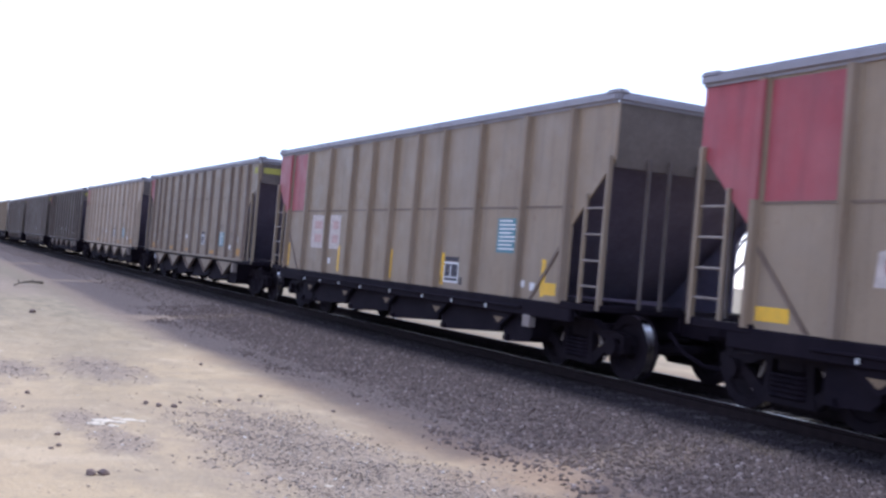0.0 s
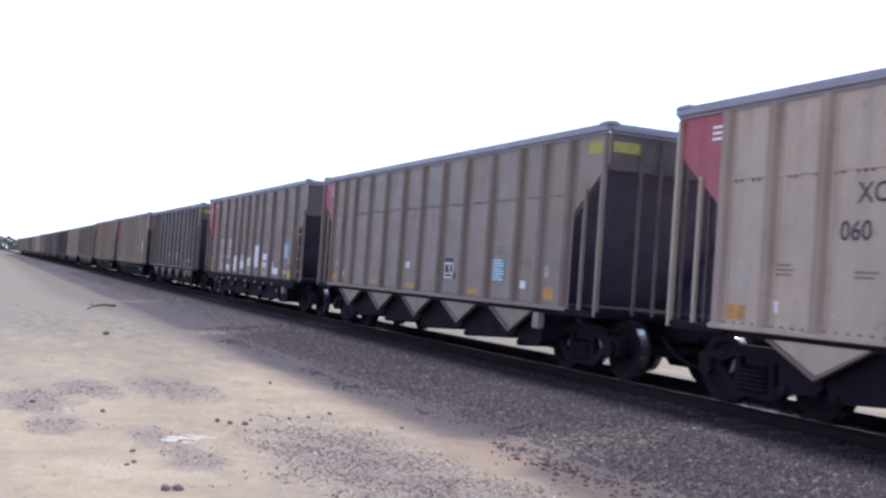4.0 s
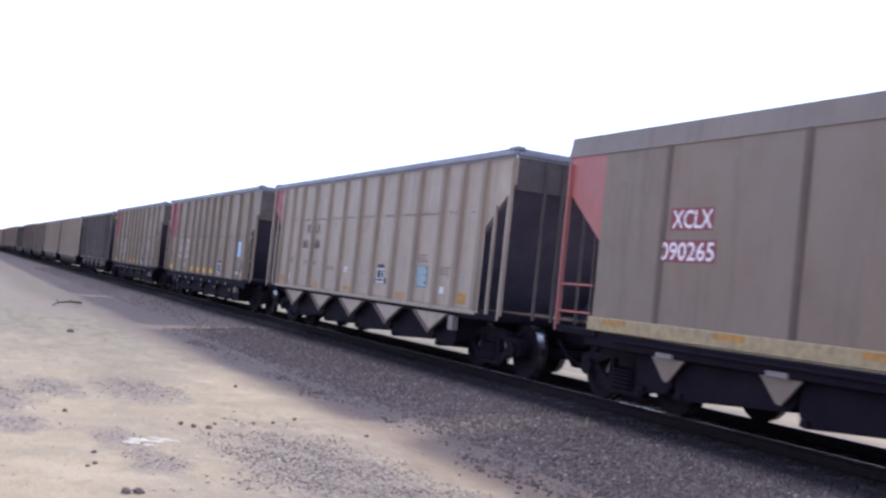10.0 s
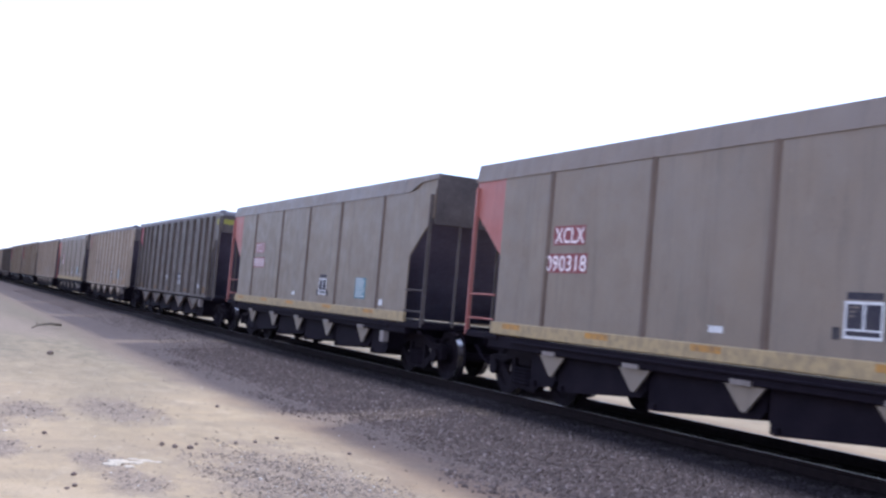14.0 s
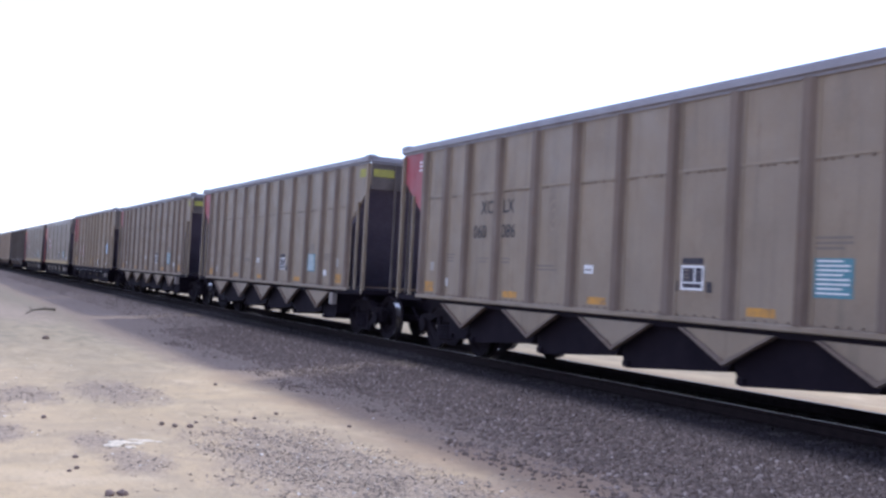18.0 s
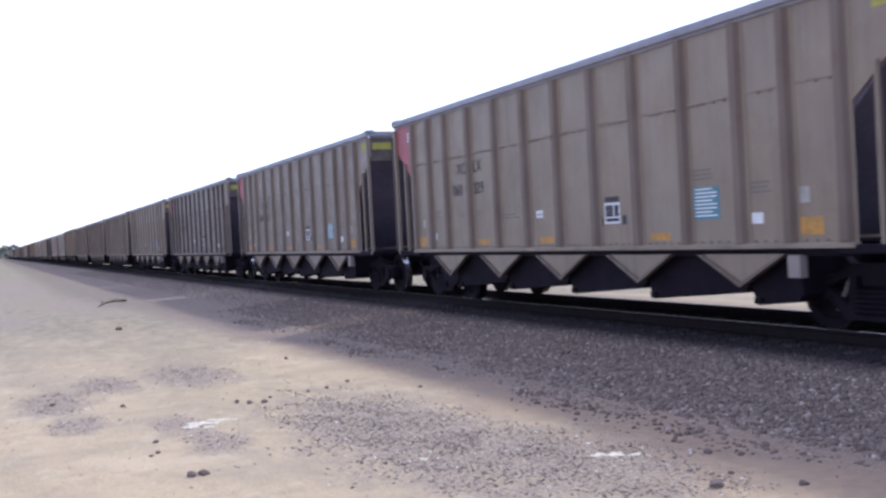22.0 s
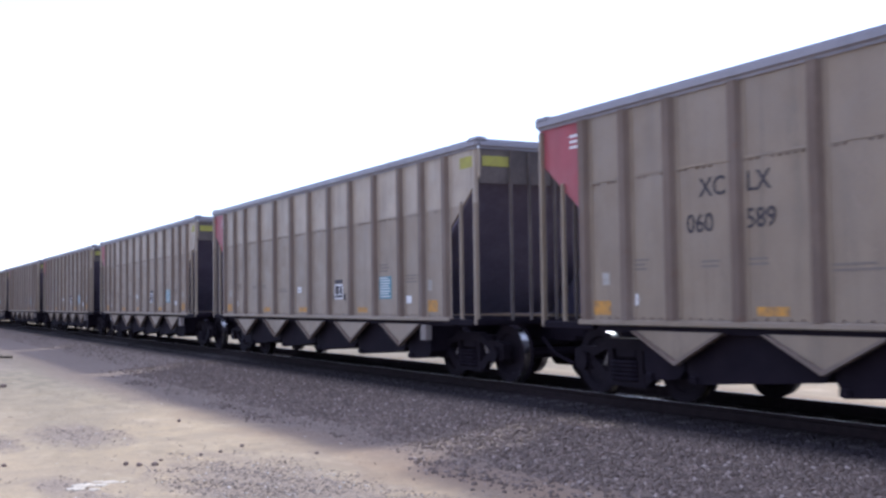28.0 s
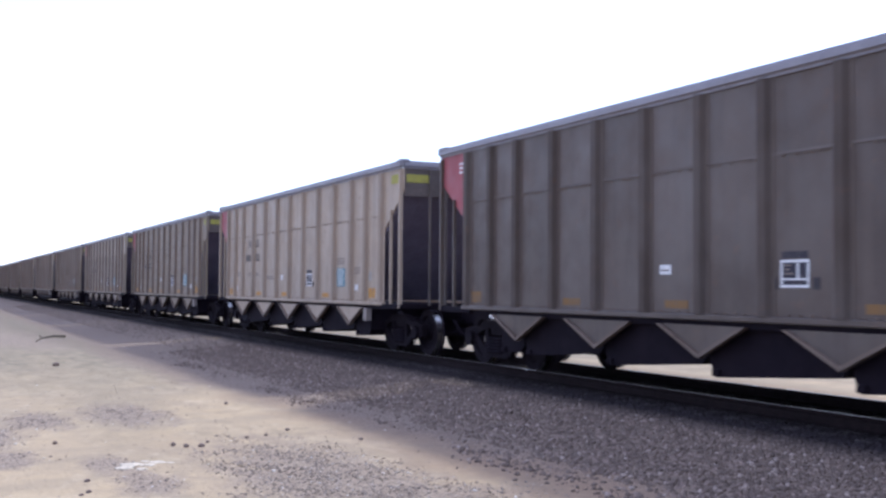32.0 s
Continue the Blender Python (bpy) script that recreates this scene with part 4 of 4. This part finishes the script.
def build_ground():
    xs = sorted(set([-3000, -1200, -500, -200, -90, -50, -30, -20, -14, -10, -7] + [round(-5 + 0.3 * k, 2) for k in range(70)] + [17, 19, 22, 27, 35, 50, 80, 150, 400, 1200, 3000]))
    ys = sorted(set([-600, -200, -80, -40, -20, -10] + [round(-4 + 0.4 * k, 2) for k in range(120)] + [46 + 2 * k for k in range(28)] + [105, 120, 140, 170, 210, 260, 330, 420, 550, 800, 1200, 2000, 3500]))
    verts = [(x, y, height(x, y)) for y in ys for x in xs]
    n = len(xs)
    faces = [(j * n + i, j * n + i + 1, (j + 1) * n + i + 1, (j + 1) * n + i) for j in range(len(ys) - 1) for i in range(n - 1)]
    me = bpy.data.meshes.new("ground")
    me.from_pydata(verts, [], faces)
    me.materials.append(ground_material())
    for p in me.polygons:
        p.use_smooth = True
    tagged(new("ground", me), "pale sandy ground with grey gravel patches", "ground", kind="structure")


build_ground()


def stones_mesh(name, pts, mat, rng, flat=0.7):
    """Many small angular stones in one mesh; pts: x, y, z, size."""
    n = len(pts)
    base = np.array([(-1, -1, -1), (1, -1, -1), (1, 1, -1), (-1, 1, -1), (-0.7, -0.7, 1), (0.7, -0.7, 1), (0.7, 0.7, 1), (-0.7, 0.7, 1)], float) * 0.5
    quads = np.array([(0, 3, 2, 1), (4, 5, 6, 7), (0, 1, 5, 4), (1, 2, 6, 5), (2, 3, 7, 6), (3, 0, 4, 7)])
    v = base[None] * rng.uniform(0.55, 1.3, (n, 8, 3))
    a, e = rng.uniform(0, 6.28, n), rng.normal(0, 0.5, n)
    ca, sa, ce, se = np.cos(a), np.sin(a), np.cos(e), np.sin(e)
    x, y, z = v[..., 0], v[..., 1] * rng.uniform(0.6, 1, (n, 1)), v[..., 2] * flat
    y, z = y * ce[:, None] - z * se[:, None], y * se[:, None] + z * ce[:, None]
    x, y = x * ca[:, None] - y * sa[:, None], x * sa[:, None] + y * ca[:, None]
    s = pts[:, 3:4]
    out = np.stack((x * s + pts[:, 0:1], y * s + pts[:, 1:2], z * s + pts[:, 2:3]), -1).reshape(-1, 3)
    f = (quads[None] + 8 * np.arange(n)[:, None, None]).reshape(-1)
    me = bpy.data.meshes.new(name)
    me.vertices.add(len(out))
    me.vertices.foreach_set("co", out.ravel())
    me.loops.add(len(f))
    me.loops.foreach_set("vertex_index", f.astype(np.int32))
    me.polygons.add(len(f) // 4)
    me.polygons.foreach_set("loop_start", np.arange(0, len(f), 4, dtype=np.int32))
    me.update(calc_edges=True)
    me.validate()
    me.materials.append(mat)
    return me


def stone_material(name, dark, light, white, rail_shade=False):
    m, tr, b = material(name, 0.85)
    g = tr.nodes.new("ShaderNodeNewGeometry")
    ramp = tr.nodes.new("ShaderNodeValToRGB")
    ramp.color_ramp.elements[0].color, ramp.color_ramp.elements[1].color = (*dark, 1), (*light, 1)
    e = ramp.color_ramp.elements.new(0.72)
    e.color = (*[0.55 * a + 0.45 * c for a, c in zip(dark, light)], 1)
    ramp.color_ramp.elements[2].position = 0.95
    e = ramp.color_ramp.elements.new(0.98)
    e.color = (*white, 1)
    tr.links.new(g.outputs["Random Per Island"], ramp.inputs[0])
    c = blend(tr, remap(tr, tex(tr, coords(tr, shift=False), 70.0, 3), 0.35, 0.7, 0.0, 0.4), ramp.outputs[0], tuple(0.5 * k for k in dark))
    if rail_shade:    # shade beside and under the train, painted into the stones
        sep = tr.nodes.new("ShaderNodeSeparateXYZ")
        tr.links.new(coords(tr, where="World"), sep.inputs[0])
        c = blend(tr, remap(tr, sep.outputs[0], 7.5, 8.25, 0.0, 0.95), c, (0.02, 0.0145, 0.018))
    tr.links.new(c, b.inputs["Base Color"])
    return m


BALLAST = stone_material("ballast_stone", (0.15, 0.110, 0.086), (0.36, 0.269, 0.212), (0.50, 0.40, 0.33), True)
PEBBLE = stone_material("sandstone_pebble", (0.24, 0.19, 0.15), (0.54, 0.44, 0.345), (0.82, 0.74, 0.64))


def build_stones():
    rng = np.random.default_rng(7)

    def scatter(n, x0, x1, y0, y1, s0, s1, keep=None, bias=1.0):
        x = rng.uniform(x0, x1, n)
        y = y0 + (y1 - y0) * rng.uniform(0, 1, n) ** bias
        s = s0 + (s1 - s0) * rng.uniform(0, 1, n) ** 2.5
        if keep is not None:
            k = keep(x, y)
            x, y, s = x[k], y[k], s[k]
        z = np.array([height(a, b) for a, b in zip(x, y)]) + s * 0.12
        return np.stack((x, y, z, s), 1)

    ballast = np.concatenate((
        scatter(80000, 4.5, 9.2, 4, 28, 0.016, 0.058, lambda x, y: rng.uniform(0, 1, len(x)) < np.clip((x - 4.95 + 0.2 * np.sin(y * 0.9) + 0.15 * np.sin(y * 2.3 + x)) / 1.1, 0.0015, 1), 1.7),
        scatter(4000, 9.2, 11.5, 4, 40, 0.04, 0.08),
        scatter(5000, 6.0, 9.0, 28, 90, 0.03, 0.06)))
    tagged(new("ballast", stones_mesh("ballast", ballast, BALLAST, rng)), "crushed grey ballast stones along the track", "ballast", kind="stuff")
    def lobes(x, y):
        k = np.zeros(len(x))
        for cx, cy, rx, ry in ((3.25, 8.6, 0.9, 3.0), (4.05, 6.9, 0.75, 1.6), (0.62, 13.0, 0.4, 1.2), (0.75, 11.2, 0.3, 0.6), (1.62, 10.5, 0.25, 0.5), (1.75, 9.4, 0.3, 0.6), (-0.6, 10.5, 0.5, 1.2), (1.3, 14.2, 0.4, 1.0), (2.4, 14.6, 0.6, 1.5)):
            k = np.maximum(k, 1.45 - 1.2 * np.hypot((x - cx) / rx, (y - cy) / ry) + 0.25 * np.sin(x * 5 + y * 3) * np.sin(y * 2.2 - x * 4))
        k = np.where((x < 2) | (y > 13), 0.3 * k, k)
        return rng.uniform(0, 1, len(x)) < np.clip(k, 0, 1)

    grit = np.concatenate((
        scatter(90000, -1.2, 5.4, 4.5, 16.5, 0.009, 0.034, lobes),
        scatter(3500, -3, 5.8, 5, 26, 0.008, 0.028),
        scatter(300, -8, 5.8, 20, 60, 0.015, 0.05)))
    tagged(new("loose_gravel", stones_mesh("loose_gravel", grit, PEBBLE, rng, 0.22)), "loose grey gravel scattered over the sand", "gravel", kind="stuff")


build_stones()


def lump(name, x, y, s, mat, label, cat, rnd, sink=0.25, squash=0.7):
    b = bmesh.new()
    bmesh.ops.create_icosphere(b, subdivisions=3, radius=s)
    off = rnd.uniform(0, 90)
    for v in b.verts:
        v.co *= 1 + 0.45 * noise.noise(v.co * (1.6 / s) + Vector((off, 0, 0)))
        v.co.z *= squash
    ob = part(name, b, mat, None, label)
    ob.location = (x, y, height(x, y) + s * (squash - sink))
    for p in ob.data.polygons:
        p.use_smooth = True
    return tagged(ob, label, cat)


CLOD = grainy("dark_earth_clod", (0.19, 0.135, 0.115), (0.27, 0.20, 0.165), 14.0, 0.95)
PALE = grainy("white_crust", (0.80, 0.69, 0.52), (0.52, 0.44, 0.33), 10.0, 0.9)
TWIG = grainy("dry_bark", (0.055, 0.042, 0.032), (0.10, 0.08, 0.06), 20.0, 0.9)


def small_things():
    rnd = random.Random(5)
    for x, y, s in ((2.42, 11.6, 0.045), (2.52, 11.42, 0.05), (2.68, 11.42, 0.055), (2.82, 11.75, 0.035), (1.345, 8.13, 0.06), (1.435, 8.13, 0.06), (1.28, 12.1, 0.045), (1.3, 9.7, 0.04),
                    (3.55, 12.0, 0.04), (3.3, 11.9, 0.035), (1.25, 9.2, 0.035), (1.18, 9.1, 0.03), (2.5, 24.0, 0.11), (3.95, 15.4, 0.045), (0.6, 12.9, 0.05), (4.26, 5.68, 0.075), (4.85, 6.56, 0.05), (3.9, 12.3, 0.04), (4.4, 11.2, 0.04)):
        lump("stone", x, y, s * 0.6, CLOD, "dark clod of earth on the sand", "stone", rnd)
    for x, y, w in ((1.70, 10.25, 0.085), (1.79, 10.42, 0.10), (1.93, 10.36, 0.075), (2.05, 10.52, 0.085), (2.16, 10.45, 0.05), (1.84, 10.14, 0.055), (1.95, 10.6, 0.05), (4.17, 6.98, 0.065), (4.29, 6.92, 0.075), (4.4, 6.84, 0.045), (3.0, 7.6, 0.035), (3.5, 8.9, 0.03)):
        lump("white_crust", x, y, w, PALE, "flat white crust on the sand", "crust", rnd, 0.12, 0.12)
    b = bmesh.new()
    z = height(3.3, 34.5) + 0.08
    pts = [Vector((2.95, 33.9, z - 0.05)), Vector((3.15, 34.3, z + 0.02)), Vector((3.5, 34.8, z + 0.05)), Vector((3.9, 35.3, z + 0.02))]
    for p, q, r in zip(pts, pts[1:], (0.016, 0.024, 0.034)):
        rod(p, q, r, b, 7, r + 0.01)
    rod(pts[1], pts[1] + Vector((-0.06, 0.08, 0.08)), 0.014, b, 6, 0.012)
    rod(pts[2], pts[2] + Vector((0.1, 0.3, 0.06)), 0.02, b, 6, 0.012)
    tagged(part("fallen_branch", b, TWIG, None), "short dark broken branch lying on the sand", "branch")


small_things()


# ---- left verge: dry grass, poles, trees, shed ----
GRASS = grainy("dry_yellow_grass", (0.66, 0.48, 0.14), (0.52, 0.42, 0.15), 0.8, 0.95, where="World")
# leaves lightened and greyed: distance haze mixed into their colour
LEAF = grainy("hazed_green_leaves", (0.15, 0.165, 0.115), (0.19, 0.19, 0.14), 0.6, 0.9, where="World")
BARK = grainy("grey_bark", (0.22, 0.195, 0.175), (0.30, 0.27, 0.25), 6.0, 0.95, stretch=(3, 3, 0.6))
POLE = grainy("weathered_pole_wood", (0.12, 0.095, 0.08), (0.20, 0.165, 0.14), 5.0, 0.9, stretch=(4, 4, 0.4))
CAN = grainy("grey_transformer_paint", (0.22, 0.22, 0.23), (0.30, 0.30, 0.31), 3.0, 0.5)
SHEDM = grainy("dark_shed_boards", (0.075, 0.05, 0.045), (0.11, 0.075, 0.065), 2.0, 0.8, stretch=(1, 6, 1))
ROOFM = grainy("grey_roof_sheet", (0.16, 0.15, 0.155), (0.22, 0.205, 0.21), 1.5, 0.6)


def build_grass():
    rng = np.random.default_rng(11)
    n = 26000
    y = 76 + 360 * rng.uniform(0, 1, n) ** 2.0
    x = -1.6 - 8.5 * rng.uniform(0, 1, n) - np.clip((92 - y) * 0.22, 0, 4)
    h = rng.uniform(0.25, 0.75, n) * np.clip((-x - 1.0) / 2.0, 0.3, 1)
    w = h * 0.10 + 0.03
    a = rng.uniform(0, 3.14, n)
    lx, ly = rng.normal(0, 0.18, n) * h, rng.normal(0, 0.18, n) * h
    z0 = np.full(n, -0.05)
    v = np.stack((np.stack((x - w * np.cos(a), y - w * np.sin(a), z0), 1), np.stack((x + w * np.cos(a), y + w * np.sin(a), z0), 1), np.stack((x + lx, y + ly, h), 1)), 1).reshape(-1, 3)
    me = bpy.data.meshes.new("dry_grass")
    me.from_pydata(v.tolist(), [], np.arange(3 * n).reshape(-1, 3).tolist())
    me.materials.append(GRASS)
    tagged(new("dry_grass", me), "strip of dry yellow grass along the dirt road", "grass", kind="stuff")


def pole(x, y, h, arms=True, cans=True):
    p = tagged(new("utility_pole"), "weathered wooden utility pole with a crossarm" + (" and transformers" if cans else ""), "utility pole", "row of utility poles")
    p.location = (x, y, 0)
    part("shaft", rod((0, 0, -0.1), (0, 0, h), 0.17, None, 10, 0.11), POLE, p)
    part("crossarm", box(-1.2, 1.2, -0.17, -0.07, h - 0.55, h - 0.42, 0.01), POLE, p)
    for s in (-1, 1):
        part("arm_brace", rod((s * 0.65, -0.12, h - 0.52), (0, -0.12, h - 1.05), 0.022, None, 5), POLE, p)
        for k in (0.55, 1.12):
            part("insulator", rod((s * k, -0.12, h - 0.42), (s * k, -0.12, h - 0.28), 0.04, None, 6, 0.025), CAN, p)
    if cans:
        for k in (-0.85, 0, 0.85):
            c = part("transformer", rod((k, -0.3, h - 2.3), (k, -0.3, h - 1.45), 0.26, None, 12), CAN, p, "grey transformer can")
            part("bushing", rod((k, -0.3, h - 1.45), (k, -0.3, h - 1.3), 0.05, None, 6), CAN, c)
    else:
        part("riser_box", box(-0.28, -0.16, -0.12, 0.12, h - 2.6, h - 1.5, 0.02), CAN, p)
    return p


def tree(x, y, h, seed, leafy=True, spread=1.0):
    rnd = random.Random(seed)
    t = tagged(new("tree"), "green leafy tree beside the dirt road" if leafy else "bare leafless tree beyond the track", "tree", "trees along the road" if leafy else "bare trees")
    t.location = (x, y, 0)
    b = bmesh.new()
    tips = []

    def grow(p, d, ln, r, depth):
        q = p + d * ln
        rod(p, q, r, b, 6 if depth > 1 else 4, r * 0.66)
        tips.append(q)
        if depth <= 0:
            return
        for _ in range(2 if depth < 3 else 3):
            nd = (d + Vector((rnd.uniform(-1, 1), rnd.uniform(-1, 1), rnd.uniform(-0.2, 0.6))) * 0.75 * spread).normalized()
            grow(q - d * ln * rnd.uniform(0, 0.3), nd, ln * rnd.uniform(0.6, 0.82), r * 0.62, depth - 1)

    grow(Vector((0, 0, -0.1)), Vector((rnd.uniform(-0.06, 0.06), rnd.uniform(-0.06, 0.06), 1)), h * 0.3, h * 0.022, 3 if leafy else 5)
    part("trunk", b, BARK, t)
    if leafy:
        rng = np.random.default_rng(seed)
        tp = np.array([q[:] for q in tips if q.z > h * 0.3])
        n = 2600
        c = tp[rng.integers(0, len(tp), n)] + rng.normal(0, h * 0.085, (n, 3))
        c[:, 2] = np.maximum(c[:, 2], h * 0.12)
        s = rng.uniform(0.02, 0.045, n)[:, None] * h
        u, w = rng.normal(0, 1, (n, 3)), rng.normal(0, 1, (n, 3))
        u /= np.linalg.norm(u, axis=1)[:, None]
        w /= np.linalg.norm(w, axis=1)[:, None]
        v = np.stack((c - u * s, c + w * s * 0.6, c + u * s, c - w * s * 0.6), 1).reshape(-1, 3)
        me = bpy.data.meshes.new("crown")
        me.from_pydata(v.tolist(), [], np.arange(4 * n).reshape(-1, 4).tolist())
        me.materials.append(LEAF)
        part("crown", me, None, t)
    return t


def build_verge():
    build_grass()
    for k, (x, y, h) in enumerate(((-4.35, 74, 9.1), (-4.35, 116, 9.4), (-4.15, 156, 9.6), (-3.9, 198, 9.6), (-3.9, 240, 9.7), (-3.9, 281, 9.7), (-3.8, 323, 9.7), (-3.8, 366, 9.7))):
        pole(x, y, h, cans=k in (1, 2, 4))
    rnd = random.Random(3)
    base = [tree(-8.6, 124, 8.6, 21), tree(-11.5, 128, 9.0, 22), tree(-8.2, 150, 7.6, 23)]
    for k in range(40):
        y = 132 + 11 * k + rnd.uniform(-5, 5)
        m = Matrix.Translation((-6.6 - rnd.uniform(0.0, 5), y, 0)) @ Matrix.Rotation(rnd.uniform(0, 6), 4, "Z")
        t = copy_thing(base[k % 3], m)
        s = rnd.uniform(0.8, 1.12)
        t.scale = (s, s, s * rnd.uniform(0.8, 1.1))
    bare = [tree(38, 52, 9.0, 31, False), tree(46, 64, 8.0, 32, False)]
    for k in range(24):
        m = Matrix.Translation((38 + rnd.uniform(0, 16), 14 + 4.6 * k + rnd.uniform(-2, 2), 0)) @ Matrix.Rotation(rnd.uniform(0, 6), 4, "Z")
        copy_thing(bare[k % 2], m)
    shed()


def shed():
    s = tagged(new("shed"), "dark low shed with a shallow grey roof by the poles", "shed")
    s.location = (-11.9, 90, 0)
    part("wall", box(-6, 5.5, 0, 0.2, 0.2, 3.8), SHEDM, s)
    part("wall", box(5.3, 5.5, 0, 9, 0.2, 3.8), SHEDM, s)
    part("roof", slab([(-6.6, 4.0), (6.0, 4.0), (5.4, 5.2), (-6.6, 5.2)], -0.6, 9.5), ROOFM, s)
    part("door", box(-1.2, 1.2, -0.05, -0.01, 0.2, 2.4), ROOFM, s)
    b = box(3.0, 5.6, -2.2, -0.4, 0.5, 1.3, 0.15)
    part("bin", b, CAN, s, "grey bin beside the wall")


build_verge()


def far_woods():
    """Low hazy woods at the end of the line."""
    rng = np.random.default_rng(4)
    n = 9000
    x = rng.uniform(-260, 420, n)
    y = rng.uniform(820, 980, n)
    c = np.stack((x, y, rng.uniform(0, 1, n) ** 1.4 * (7 + 2.5 * np.sin(x * 0.05) + 1.5 * np.sin(x * 0.17))), 1)
    s = rng.uniform(1.0, 2.6, n)[:, None]
    u, w = rng.normal(0, 1, (n, 3)), rng.normal(0, 1, (n, 3))
    u /= np.linalg.norm(u, axis=1)[:, None]
    w /= np.linalg.norm(w, axis=1)[:, None]
    v = np.stack((c - u * s, c + w * s, c + u * s, c - w * s), 1).reshape(-1, 3)
    me = bpy.data.meshes.new("far_woods")
    me.from_pydata(v.tolist(), [], np.arange(4 * n).reshape(-1, 4).tolist())
    me.materials.append(LEAF)
    tagged(new("far_woods", me), "low distant woods at the end of the track", "woods", kind="stuff")


far_woods()


# ---- track ----
def build_track():
    tr = tagged(new("railway_track"), "railway track with dark ties and shiny rail heads", "track", kind="structure")
    tr.location = (MID, 0, 0)
    prof = [(-0.07, 0.0), (0.07, 0.0), (0.07, 0.012), (0.012, 0.03), (0.012, 0.12), (0.035, 0.135), (0.035, 0.168), (-0.035, 0.168), (-0.035, 0.135), (-0.012, 0.12), (-0.012, 0.03), (-0.07, 0.012)]
    for s in (-1, 1):
        rl = part("rail", slab([(s * 0.7525 + x, RAIL - 0.172 + z) for x, z in prof], -150, 900), RAILWEB, tr, "rusty steel rail")
        part("rail_head", box(s * 0.7525 - 0.016, s * 0.7525 + 0.016, -150, 900, RAIL - 0.004, RAIL), RAILHEAD, rl, "worn shiny rail head")
    rnd = random.Random(9)
    tie = mesh_of(box(-1.3, 1.3, -0.115, 0.115, -0.02, 0.15, 0.012), "tie", TIE)
    for k in range(150):
        ob = part("tie", tie, None, tr)
        ob.location = (rnd.uniform(-0.03, 0.03), -6 + 0.52 * k, 0)
        ob.rotation_euler = (0, 0, rnd.uniform(-0.01, 0.01))
    v, f = [], []
    for k in range(420):
        y = 72 + 0.52 * k
        n = len(v)
        v += [(x, yy, z) for z in (-0.02, 0.15) for x, yy in ((-1.3, y - 0.11), (1.3, y - 0.11), (1.3, y + 0.11), (-1.3, y + 0.11))]
        f += [tuple(n + i for i in q) for q in ((4, 5, 6, 7), (0, 1, 5, 4), (1, 2, 6, 5), (2, 3, 7, 6), (3, 0, 4, 7))]
    me = bpy.data.meshes.new("far_ties")
    me.from_pydata(v, [], f)
    me.materials.append(TIE)
    tagged(part("far_ties", me, None, tr), kind="stuff")


build_track()


# ---- the moving train ----
def along(t):
    """Way of the train at t: a smooth pull-away, with the car lengths' small differences."""
    base = lambda q: 19.52 + 16.3464 * q + 0.0172 * q * q
    ts = [r[0] for r in TRAIN]
    return base(t) + float(np.interp(t, ts, [s - base(q) for q, s in TRAIN]))


def motions():
    steps = [0.5 * k for k in range(65)]
    for i, car in TRAIN_CARS.items():
        walk(car, [(t, pose(MID, along(t) - PITCH * i, RAIL)) for t in steps])
    turns = [(k / FPS, pose(0, 0, 0, -math.degrees(along(k / FPS) / 0.462))) for k in range(32 * FPS + 1)]
    wheels = [o for car in TRAIN_CARS.values() for o in car.children_recursive if o.name.startswith("wheel")]
    walk(wheels[0], turns)
    keyed = wheels[0].animation_data
    for w in wheels[1:]:
        w.rotation_mode = "QUATERNION"
        w.animation_data_create()
        w.animation_data.action = keyed.action
        w.animation_data.action_slot = keyed.action_slot


motions()
